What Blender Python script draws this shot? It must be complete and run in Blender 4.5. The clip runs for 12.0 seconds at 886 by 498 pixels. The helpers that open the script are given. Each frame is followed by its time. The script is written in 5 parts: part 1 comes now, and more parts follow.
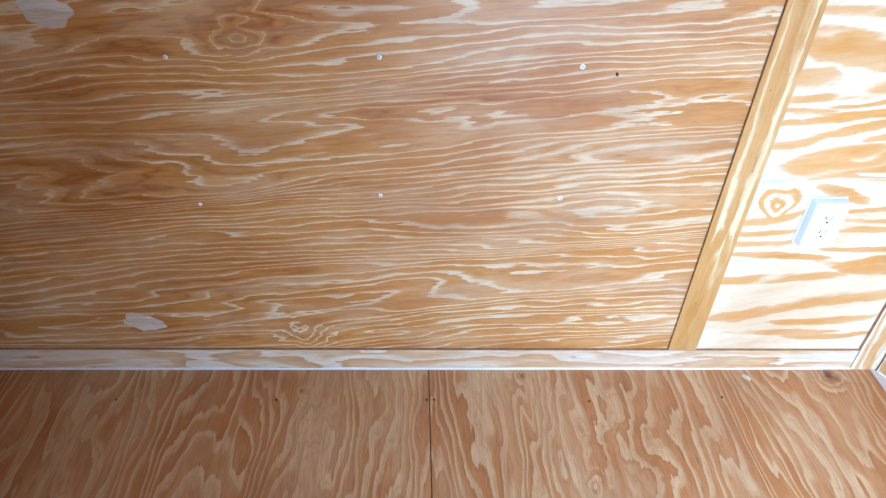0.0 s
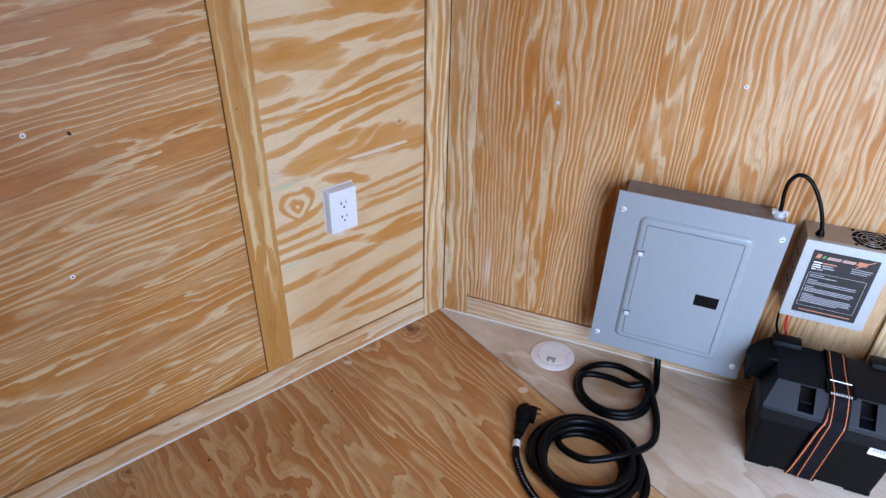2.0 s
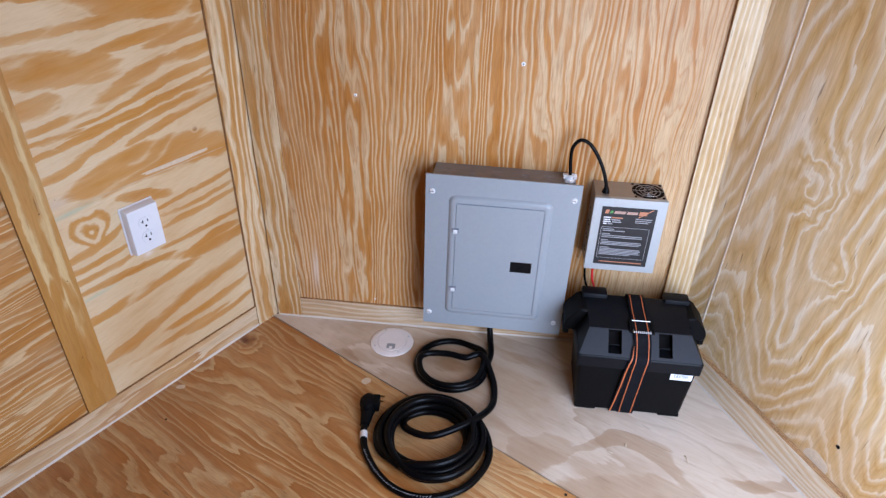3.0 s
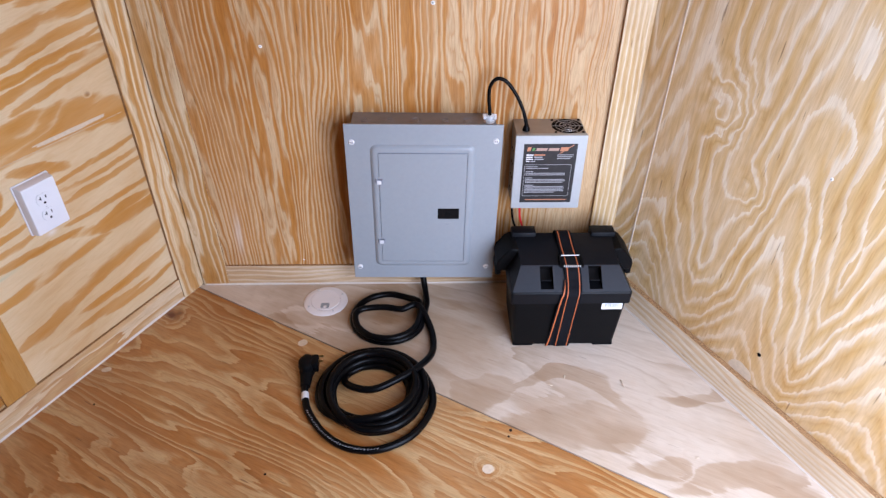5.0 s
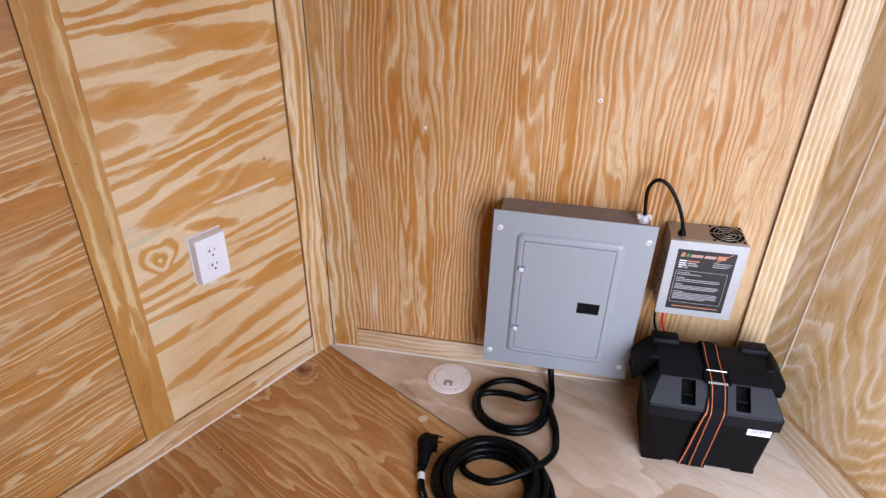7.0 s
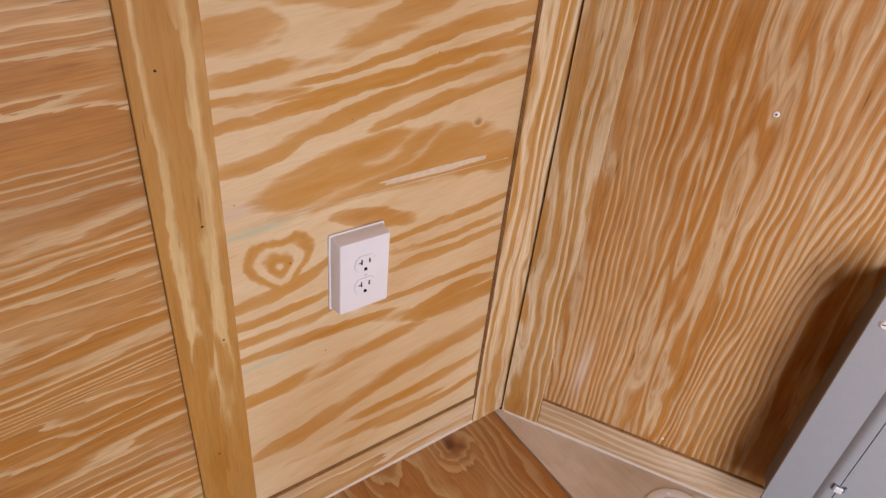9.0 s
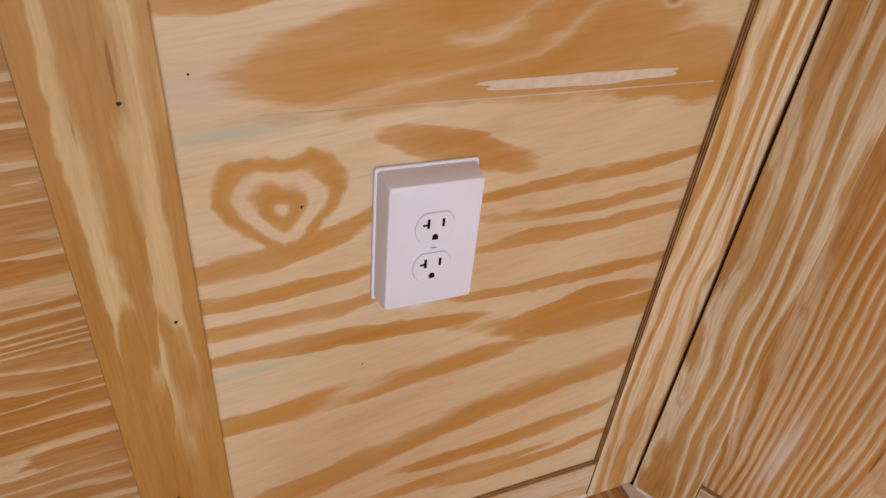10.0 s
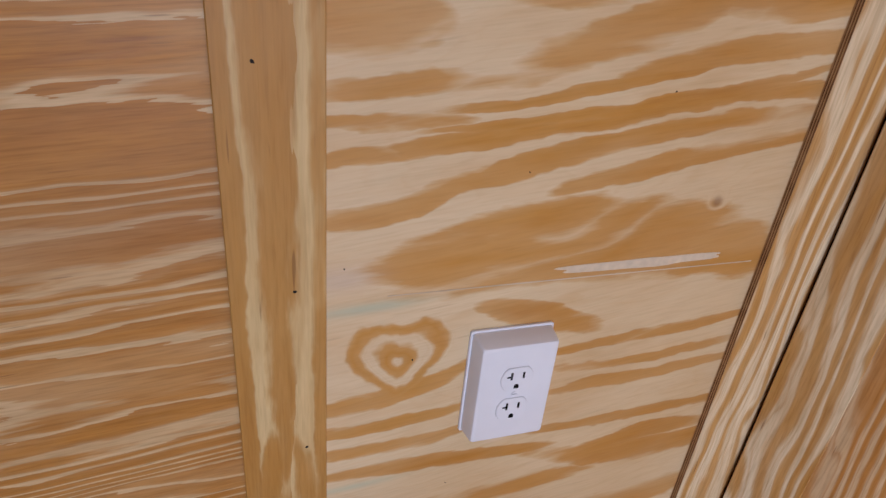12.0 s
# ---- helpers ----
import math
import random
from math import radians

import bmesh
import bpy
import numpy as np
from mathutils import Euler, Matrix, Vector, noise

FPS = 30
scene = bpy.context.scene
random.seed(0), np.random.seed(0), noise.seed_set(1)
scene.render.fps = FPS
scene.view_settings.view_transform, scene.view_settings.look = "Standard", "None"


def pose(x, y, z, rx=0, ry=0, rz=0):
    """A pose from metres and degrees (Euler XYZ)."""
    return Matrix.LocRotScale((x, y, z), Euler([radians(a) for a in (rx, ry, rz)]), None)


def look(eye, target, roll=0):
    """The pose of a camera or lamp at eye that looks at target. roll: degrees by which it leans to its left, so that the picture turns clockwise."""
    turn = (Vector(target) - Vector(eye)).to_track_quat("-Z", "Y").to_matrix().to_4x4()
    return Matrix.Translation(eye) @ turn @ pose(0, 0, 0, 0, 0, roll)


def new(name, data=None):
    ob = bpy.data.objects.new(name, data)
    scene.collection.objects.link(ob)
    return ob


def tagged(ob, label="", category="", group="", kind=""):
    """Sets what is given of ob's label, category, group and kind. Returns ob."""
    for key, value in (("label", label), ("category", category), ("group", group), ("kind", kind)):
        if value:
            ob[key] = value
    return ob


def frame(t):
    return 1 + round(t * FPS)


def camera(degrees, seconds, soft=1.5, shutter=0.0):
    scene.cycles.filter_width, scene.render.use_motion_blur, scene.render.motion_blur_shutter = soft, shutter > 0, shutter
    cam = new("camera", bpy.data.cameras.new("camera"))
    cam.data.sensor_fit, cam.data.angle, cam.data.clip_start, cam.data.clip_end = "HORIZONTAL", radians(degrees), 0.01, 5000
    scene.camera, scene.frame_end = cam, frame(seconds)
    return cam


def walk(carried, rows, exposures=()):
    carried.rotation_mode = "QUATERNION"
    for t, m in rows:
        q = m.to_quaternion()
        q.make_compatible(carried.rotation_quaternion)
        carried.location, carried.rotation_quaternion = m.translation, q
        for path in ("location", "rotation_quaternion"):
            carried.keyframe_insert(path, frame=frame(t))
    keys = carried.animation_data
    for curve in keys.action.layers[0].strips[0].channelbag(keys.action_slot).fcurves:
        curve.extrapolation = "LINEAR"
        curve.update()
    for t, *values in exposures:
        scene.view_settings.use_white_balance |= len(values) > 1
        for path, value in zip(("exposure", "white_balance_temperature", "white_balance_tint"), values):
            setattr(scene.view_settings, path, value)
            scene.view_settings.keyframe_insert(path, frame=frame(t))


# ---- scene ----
cam = camera(68.7, 12.0, soft=1.4)
PATH = [
    (0, (-0.144, -0.045, 1.319), (-0.037, 1.564, 0.136), 2.8),
    (0.5, (-0.057, -0.061, 1.314), (0.319, 1.522, 0.151), 2.3),
    (1, (0.011, -0.063, 1.317), (0.634, 1.457, 0.175), 2.4),
    (1.5, (0.037, -0.056, 1.327), (0.929, 1.348, 0.217), 2.7),
    (2, (0.077, -0.099, 1.332), (1.17, 1.175, 0.245), 1.5),
    (2.5, (0.107, -0.153, 1.32), (1.367, 0.97, 0.248), 1.2),
    (3, (0.135, -0.184, 1.339), (1.513, 0.767, 0.245), 1.3),
    (3.5, (0.147, -0.217, 1.328), (1.591, 0.616, 0.223), 0.7),
    (5.5, (0.147, -0.187, 1.304), (1.565, 0.542, 0.098), 0.4),
    (6, (0.151, -0.187, 1.301), (1.568, 0.556, 0.1), 0.7),
    (6.5, (0.149, -0.157, 1.319), (1.542, 0.701, 0.168), 1.3),
    (7, (0.14, -0.093, 1.348), (1.473, 0.975, 0.307), 1.0),
    (7.5, (0.155, -0.029, 1.331), (1.402, 1.172, 0.33), 0.9),
    (7.7, (0.164, 0.005, 1.324), (1.384, 1.238, 0.328), 1.1),
    (9.3, (0.519, 0.632, 0.967), (1.49, 1.957, -0.173), 7.4),
    (9.5, (0.566, 0.676, 0.91), (1.421, 2.072, -0.238), 6.2),
    (10, (0.65, 0.776, 0.803), (1.35, 2.26, -0.341), 5.8),
    (10.5, (0.659, 0.81, 0.717), (1.306, 2.357, -0.373), 6.3),
    (11, (0.66, 0.805, 0.719), (1.309, 2.383, -0.325), 6.2),
    (11.5, (0.64, 0.771, 0.781), (1.276, 2.397, -0.195), 6.1),
    (12, (0.576, 0.733, 0.934), (1.18, 2.374, -0.035), 5.7),
]
EXPOSURES = [(0.0, 1.09, 4210, 0), (0.5, 0.61, 4430, 1), (0.8, 0.28, 4700, 4), (1.5, -0.09, 5050, 6), (2.5, -0.16, 5250, 7), (3.5, -0.27, 5650, 12), (5.5, -0.14, 5750, 13), (6.5, -0.20, 6000, 14), (7.5, -0.04, 6400, 15), (9.5, -0.46, 7300, 20), (10.0, -0.52, 7050, 19), (10.5, -0.47, 6400, 17), (11.0, -0.57, 6350, 17), (11.5, -0.62, 6200, 16), (12.0, -0.61, 6050, 15)]
walk(cam, [(t, look(eye, target, roll)) for t, eye, target, roll in PATH], EXPOSURES)

# ---- daylight from the side doorway ----
world = bpy.data.worlds.new("sky")
scene.world = world
world.use_nodes = True
wn = world.node_tree
sky = wn.nodes.new("ShaderNodeTexSky")
sky.sky_type = "NISHITA"
sky.sun_disc = False
sky.sun_elevation, sky.sun_rotation = radians(40), radians(200)
wn.nodes["Background"].inputs["Strength"].default_value = 0.10
wn.links.new(sky.outputs["Color"], wn.nodes["Background"].inputs["Color"])

LEFT_Y, RIGHT_Y, REAR_X, CEIL = 1.2, -0.90, -3.4, 1.98
DOOR_X0, DOOR_X1, DOOR_H = 0.04, 1.05, 1.86
lamp = new("doorway_daylight", bpy.data.lights.new("doorway_daylight", "AREA"))
lamp.data.shape, lamp.data.size, lamp.data.size_y = "RECTANGLE", DOOR_X1 - DOOR_X0, 1.4
lamp.data.energy, lamp.data.color, lamp.data.spread = 50.0, (0.78, 0.85, 1.0), radians(170)
door_mid = Vector(((DOOR_X0 + DOOR_X1) / 2, RIGHT_Y - 0.03, 0.75))
lamp.matrix_world = look(door_mid, door_mid + Vector((0.72, 0.75, -0.50)))

# frames of the walls: x along the wall, y out of the room, z up
WALL_A = pose(0, LEFT_Y, 0)
WALL_B = pose(1.186, LEFT_Y, 0, 0, 0, -61.4)
B_LEN, C_LEN = 1.258, 1.22
apex = WALL_B @ Vector((B_LEN, 0, 0))
WALL_C = pose(apex.x, apex.y, 0, 0, 0, -125.2)
c_end = WALL_C @ Vector((C_LEN, 0, 0))
WALL_D = pose(c_end.x, RIGHT_Y, 0, 0, 0, 180)
WALL_E = pose(REAR_X, RIGHT_Y, 0, 0, 0, 90)


# ---- mesh helpers ----
def quad_box(bm, x0, x1, y0, y1, z0, z1, bevel=0.0, seg=2):
    vs = [bm.verts.new((x, y, z)) for z in (z0, z1) for y in (y0, y1) for x in (x0, x1)]
    fs = [bm.faces.new([vs[i] for i in f]) for f in ((0, 2, 3, 1), (4, 5, 7, 6), (0, 1, 5, 4), (2, 6, 7, 3), (0, 4, 6, 2), (1, 3, 7, 5))]
    if bevel:
        es = {e for f in fs for e in f.edges}
        bmesh.ops.bevel(bm, geom=list(es), offset=bevel, segments=seg, profile=0.5, affect="EDGES")
    return vs


def cyl(bm, centre, axis, r, depth, seg=24, r2=None):
    """A cylinder or cone round a line through centre."""
    m = Matrix.Translation(centre) @ Vector((0, 0, 1)).rotation_difference(Vector(axis)).to_matrix().to_4x4()
    return bmesh.ops.create_cone(bm, cap_ends=True, segments=seg, radius1=r, radius2=r if r2 is None else r2, depth=depth, matrix=m)


def prism(bm, outline, y0, y1, inset=0.0):
    """A plate from an outline in x, z; y0 is its front, which may be drawn in by inset."""
    n = len(outline)
    cx, cz = sum(p[0] for p in outline) / n, sum(p[1] for p in outline) / n
    def ring(y, d):
        out = []
        for x, z in outline:
            k = math.hypot(x - cx, z - cz) or 1
            out.append(bm.verts.new((x - (x - cx) / k * d, y, z - (z - cz) / k * d)))
        return out
    back, front = ring(y1, 0), ring(y0, inset)
    rings = [back, front]
    if inset:
        rings.insert(1, ring(y0 + inset * 0.8, 0))
    for a, b in zip(rings, rings[1:]):
        for i in range(n):
            bm.faces.new((a[i], a[(i + 1) % n], b[(i + 1) % n], b[i]))
    bm.faces.new(rings[-1])
    bm.faces.new(list(reversed(rings[0])))
    bmesh.ops.recalc_face_normals(bm, faces=bm.faces)


def round_rect(x0, x1, z0, z1, r, n=5):
    pts = []
    for cx, cz, a0 in ((x1 - r, z1 - r, 0), (x0 + r, z1 - r, 90), (x0 + r, z0 + r, 180), (x1 - r, z0 + r, 270)):
        for i in range(n + 1):
            a = radians(a0 + 90 * i / n)
            pts.append((cx + r * math.cos(a), cz + r * math.sin(a)))
    return pts


def smooth_path(pts, per=8):
    """Points of a Catmull-Rom curve through pts."""
    ps = [Vector(p) for p in pts]
    ps = [2 * ps[0] - ps[1]] + ps + [2 * ps[-1] - ps[-2]]
    out = []
    for i in range(1, len(ps) - 2):
        a, b, c, d = ps[i - 1:i + 3]
        for k in range(per):
            t = k / per
            out.append(0.5 * (2 * b + (c - a) * t + (2 * a - 5 * b + 4 * c - d) * t * t + (3 * b - a - 3 * c + d) * t ** 3))
    return out + [ps[-2]]


def tube(bm, pts, r, seg=10):
    pts = [Vector(p) for p in pts]
    up = Vector((0.13, 0.21, 0.97)).normalized()
    rings = []
    for i, p in enumerate(pts):
        d = (pts[min(i + 1, len(pts) - 1)] - pts[max(i - 1, 0)]).normalized()
        s = d.cross(up)
        if s.length < 1e-3:
            s = d.cross(Vector((1, 0, 0)))
        s.normalize()
        up = s.cross(d).normalized()
        rr = r(i / (len(pts) - 1)) if callable(r) else r
        rings.append([bm.verts.new(p + rr * (math.cos(2 * math.pi * k / seg) * s + math.sin(2 * math.pi * k / seg) * up)) for k in range(seg)])
    for a, b in zip(rings, rings[1:]):
        for k in range(seg):
            bm.faces.new((a[k], a[(k + 1) % seg], b[(k + 1) % seg], b[k]))
    bm.faces.new(list(reversed(rings[0])))
    bm.faces.new(rings[-1])


def finish(bm, name, mats, smooth=False):
    bmesh.ops.recalc_face_normals(bm, faces=bm.faces)
    me = bpy.data.meshes.new(name)
    for f in bm.faces:
        f.smooth = smooth
    bm.to_mesh(me)
    bm.free()
    for m in (mats if isinstance(mats, (list, tuple)) else [mats]):
        me.materials.append(m)
    if smooth:
        me.set_sharp_from_angle(angle=radians(38))
    return me


def part(name, bm, mat, parent, label="", smooth=False):
    ob = new(name, finish(bm, name, mat, smooth))
    ob.parent = parent
    return tagged(ob, label=label)


def empty(name, m, label, category, group=""):
    ob = new(name)
    ob.empty_display_size = 0.05
    ob.matrix_world = m
    return tagged(ob, label=label, category=category, group=group)


def setting(name, bm, mat, m, label, category, smooth=False):
    ob = new(name, finish(bm, name, mat, smooth))
    ob.matrix_world = m
    return tagged(ob, label=label, category=category, kind="structure")


# ---- materials ----
def material(name):
    m = bpy.data.materials.new(name)
    m.use_nodes = True
    return m, m.node_tree.nodes, m.node_tree.links, m.node_tree.nodes["Principled BSDF"]


class Net:
    """Short forms for building a node tree."""

    def __init__(self, name):
        self.m, self.nodes, self.links, self.bsdf = material(name)

    def put(self, sock, v):
        if isinstance(v, bpy.types.NodeSocket):
            self.links.new(v, sock)
        elif v is not None:
            sock.default_value = v

    def math(self, op, a, b=None, c=None, clamp=False):
        n = self.nodes.new("ShaderNodeMath")
        n.operation, n.use_clamp = op, clamp
        for s, v in zip(n.inputs, (a, b, c)):
            self.put(s, v)
        return n.outputs[0]

    def noise(self, vec, scale, detail=2.0, rough=0.5, distortion=0.0):
        n = self.nodes.new("ShaderNodeTexNoise")
        self.put(n.inputs["Vector"], vec)
        for k, v in (("Scale", scale), ("Detail", detail), ("Roughness", rough), ("Distortion", distortion)):
            n.inputs[k].default_value = v
        return n.outputs["Fac"]

    def xyz(self, x, y, z):
        n = self.nodes.new("ShaderNodeCombineXYZ")
        for s, v in zip(n.inputs, (x, y, z)):
            self.put(s, v)
        return n.outputs[0]

    def split(self, v):
        n = self.nodes.new("ShaderNodeSeparateXYZ")
        self.links.new(v, n.inputs[0])
        return n.outputs[0], n.outputs[1], n.outputs[2]

    def coord(self, which="Object"):
        return self.nodes.new("ShaderNodeTexCoord").outputs[which]

    def ramp(self, fac, stops, mode="LINEAR"):
        n = self.nodes.new("ShaderNodeValToRGB")
        n.color_ramp.interpolation = mode
        els = n.color_ramp.elements
        while len(els) < len(stops):
            els.new(0.5)
        for e, (p, c) in zip(els, stops):
            e.position, e.color = p, (*c, 1)
        self.links.new(fac, n.inputs[0])
        return n.outputs[0]

    def mix(self, fac, a, b, mode="MIX"):
        n = self.nodes.new("ShaderNodeMix")
        n.data_type, n.blend_type = "RGBA", mode
        self.put(n.inputs[0], fac)
        for s, v in ((n.inputs[6], a), (n.inputs[7], b)):
            self.put(s, (*v, 1) if isinstance(v, tuple) else v)
        return n.outputs[2]

    def bump(self, height, strength, distance):
        n = self.nodes.new("ShaderNodeBump")
        n.inputs["Strength"].default_value, n.inputs["Distance"].default_value = strength, distance
        self.links.new(height, n.inputs["Height"])
        self.links.new(n.outputs[0], self.bsdf.inputs["Normal"])

    def done(self, color=None, rough=0.5, metal=0.0, spec=0.5):
        self.put(self.bsdf.inputs["Base Color"], (*color, 1) if isinstance(color, tuple) else color)
        self.put(self.bsdf.inputs["Roughness"], rough)
        self.bsdf.inputs["Metallic"].default_value = metal
        self.bsdf.inputs["Specular IOR Level"].default_value = spec
        return self.m


CREAM, HONEY, AMBER, RUST = (0.66, 0.512, 0.310), (0.515, 0.252, 0.056), (0.42, 0.180, 0.034), (0.26, 0.095, 0.03)


def wood(name, grain, across, seed=0.0, along=0.9, over=5.0, rings=11.0, slope=8.0, lean=0.0, feather=0.5, duty=0.5,
         tones=(CREAM, HONEY, AMBER), pale=0.0, pale_tone=(0.66, 0.56, 0.46), knots=(), stains=(), arch=None, wave=0.8, wander=1.0, fine=0.3, rough=0.42, per_object=False, red=0.0, eyes=(), shares=(), crowd=(), hair=0.7, edge=0.6, fade=0.45, bands=(), swirl=1.0, vary=0.42, soft=0.0, even=0.0, sheen=0.22):
    """Rotary-cut pine. grain, across: the axes (0, 1, 2) along and across the grain. along, over: how quickly the ring field changes
    along and across it, per metre. rings: bands for one swing of the field; slope: bands per metre of steady drift across.
    bands: amber bands (g, c, half length, half height, slope, curve); knots: (g, c, radius, rings, dark); stains: (g, c, half length, half height, colour, strength)."""
    n = Net(name)
    xyz = n.split(n.coord())
    g, c = xyz[grain], xyz[across]
    shift = seed
    if per_object:
        shift = n.math("MULTIPLY_ADD", n.nodes.new("ShaderNodeObjectInfo").outputs["Random"], 37.0, seed)
    c2 = n.math("MULTIPLY_ADD", g, -lean, c)
    q = n.xyz(n.math("MULTIPLY", g, along), n.math("MULTIPLY", c2, over), shift)
    field = n.noise(q, 1.0, 3.0, 0.45, 0.35)
    fibre = n.noise(n.xyz(n.math("MULTIPLY", g, 11.0), n.math("MULTIPLY", c2, 170.0), shift), 1.0, 3.0, 0.6)
    streak = n.noise(n.xyz(n.math("MULTIPLY", g, 6.0), n.math("MULTIPLY", c2, 55.0), shift), 1.0, 3.0, 0.6)
    ring = n.math("MULTIPLY_ADD", field, rings, n.math("MULTIPLY", c2, slope))
    ring = n.math("ADD", ring, n.math("MULTIPLY", n.math("SUBTRACT", streak, 0.5), feather))
    ring = n.math("ADD", ring, n.math("MULTIPLY", n.math("SUBTRACT", fibre, 0.5), feather * 0.45))
    wobble = n.noise(n.xyz(n.math("MULTIPLY", g, 5.0), n.math("MULTIPLY", c2, 9.0), shift), 1.0, 2.0, 0.5)
    ring = n.math("ADD", ring, n.math("MULTIPLY", n.math("SUBTRACT", wobble, 0.5), wave * 2.0))
    if arch:
        # nested arches that crowd towards the foot: (centre, rings along, rings per metre away from the centre, height of fall-off, half the spacing)
        off = n.math("SUBTRACT", n.math("MULTIPLY_ADD", n.math("SUBTRACT", field, 0.5), 0.03, c2), arch[0])
        side = n.math("PINGPONG", off, arch[4])
        side = n.math("SQRT", n.math("MULTIPLY_ADD", side, side, 0.0010))
        ring = n.math("ADD", ring, n.math("SUBTRACT", n.math("MULTIPLY", n.math("EXPONENT", n.math("DIVIDE", g, -arch[3])), arch[1]), n.math("MULTIPLY", side, arch[2])))
    for middle, half, count in crowd:
        # a belt of close rings: (middle, half height, rings)
        ring = n.math("MULTIPLY_ADD", n.math("TANH", n.math("DIVIDE", n.math("SUBTRACT", c2, middle), half)), count, ring)
    clear = None
    for eg, ec, rg, rc, turns, start in eyes:
        # an eye: closed rings round a centre, merging into the bands outside
        dg = n.math("DIVIDE", n.math("SUBTRACT", g, eg), rg)
        dc = n.math("DIVIDE", n.math("SUBTRACT", c, ec), rc)
        dc = n.math("ADD", dc, n.math("MULTIPLY_ADD", n.math("ABSOLUTE", dg), -0.40, 0.14))
        t = n.math("SQRT", n.math("ADD", n.math("MULTIPLY", dg, dg), n.math("MULTIPLY", dc, dc)))
        ruffle = n.math("SUBTRACT", n.noise(n.xyz(g, c, seed), 2.0 / rg), 0.5)
        t = n.math("MAXIMUM", n.math("MULTIPLY_ADD", ruffle, 0.45, t), 0.0)
        hold = n.ramp(t, ((0.80, (1, 1, 1)), (1.0, (0, 0, 0))))
        clear = n.math("SUBTRACT", 1.0, hold)
        rounds = n.math("MULTIPLY_ADD", t, -turns, start)
        inside = n.math("GREATER_THAN", hold, 0.02) if bands else hold
        ring = n.math("ADD", n.math("MULTIPLY", ring, n.math("SUBTRACT", 1.0, inside)), n.math("MULTIPLY", rounds, inside))
    dark = None
    for kg, kc, kr, ka, kd in knots:
        dg, dc = n.math("SUBTRACT", g, kg), n.math("SUBTRACT", c, kc)
        wob = n.math("MULTIPLY", n.math("SUBTRACT", n.noise(n.xyz(g, c, seed), 28.0, 1.0), 0.5), kr * 1.1)
        d = n.math("ADD", n.math("SQRT", n.math("ADD", n.math("MULTIPLY", dg, dg), n.math("MULTIPLY", n.math("MULTIPLY", dc, dc), 1.2))), wob)
        t = n.math("DIVIDE", d, kr)
        bell = n.math("EXPONENT", n.math("MULTIPLY", n.math("MULTIPLY", t, t), -1.0))
        ring = n.math("ADD", ring, n.math("MULTIPLY", bell, ka))
        if kd:
            spot = n.math("MULTIPLY", n.math("EXPONENT", n.math("MULTIPLY", n.math("MULTIPLY", t, t), -5.0)), kd, clamp=True)
            dark = spot if dark is None else n.math("MAXIMUM", dark, spot)
    f = n.math("FRACT", ring)
    # even: bands that fade alike on both sides instead of ending in a sharp late-wood line
    tone = n.math("ADD", n.math("MULTIPLY", f, 1.0 - even), n.math("MULTIPLY", n.math("PINGPONG", n.math("MULTIPLY", f, 2.0), 1.0), even))
    width = n.noise(n.xyz(n.math("MULTIPLY", g, 1.6), n.math("MULTIPLY", c2, 7.0), seed + 5.0), 1.0, 2.0)
    # pale early wood fades into amber, which ends in a thin dark late-wood line; the shares wander over the sheet
    v = n.math("ADD", n.math("MULTIPLY_ADD", n.math("SUBTRACT", width, 0.5), wander, tone), duty - 0.5)
    if bands:
        gw = n.math("MULTIPLY_ADD", n.math("SUBTRACT", wobble, 0.5), 0.05 * swirl, g)
        cw = n.math("ADD", c, n.math("MULTIPLY", n.math("SUBTRACT", streak, 0.5), 0.010))
        cw = n.math("MULTIPLY_ADD", n.math("SUBTRACT", n.noise(n.xyz(g, n.math("MULTIPLY", c, 2.0), seed + 2.0), 14.0 / swirl, 3.0, 0.6), 0.5), 0.016 * swirl, cw)
        most = None
        for bg, bc, length, height, tilt, curve in bands:
            x = n.math("SUBTRACT", gw, bg)
            line = n.math("MULTIPLY_ADD", x, n.math("MULTIPLY_ADD", x, curve, tilt), bc)
            d = n.math("DIVIDE", n.math("SUBTRACT", cw, line), height * 1.15)
            u = n.math("POWER", n.math("ABSOLUTE", n.math("DIVIDE", x, length * 1.08)), 2.6)
            one = n.math("SUBTRACT", n.math("SUBTRACT", 1.0, n.math("MULTIPLY", d, d)), u)
            most = one if most is None else n.math("MAXIMUM", most, one)
        ragged = n.noise(n.xyz(n.math("MULTIPLY", g, 16.0), n.math("MULTIPLY", c, 90.0), seed + 6.0), 1.0, 3.0, 0.6)
        most = n.math("ADD", most, n.math("MULTIPLY", n.math("SUBTRACT", ragged, 0.5), 1.1))
        depth = n.noise(n.xyz(n.math("MULTIPLY", g, 5.0), n.math("MULTIPLY", c2, 22.0 if swirl < 2 else 8.0), seed + 8.0), 1.0, 3.0, 0.6)
        in_band = n.ramp(n.math("MULTIPLY_ADD", most, 0.5, 0.5), ((0.20, (0, 0, 0)), (0.50, (0.62, 0.62, 0.62)), (0.92, (1, 1, 1))))
        plain_v = n.math("ADD", n.math("MULTIPLY_ADD", v, 0.10, -0.02), n.math("MULTIPLY", depth, vary))
        band_v = n.math("ADD", n.math("MULTIPLY_ADD", v, 0.22, 0.10), n.math("MULTIPLY", depth, 0.85))
        figured = n.math("ADD", plain_v, n.math("MULTIPLY", in_band, n.math("SUBTRACT", band_v, plain_v)))
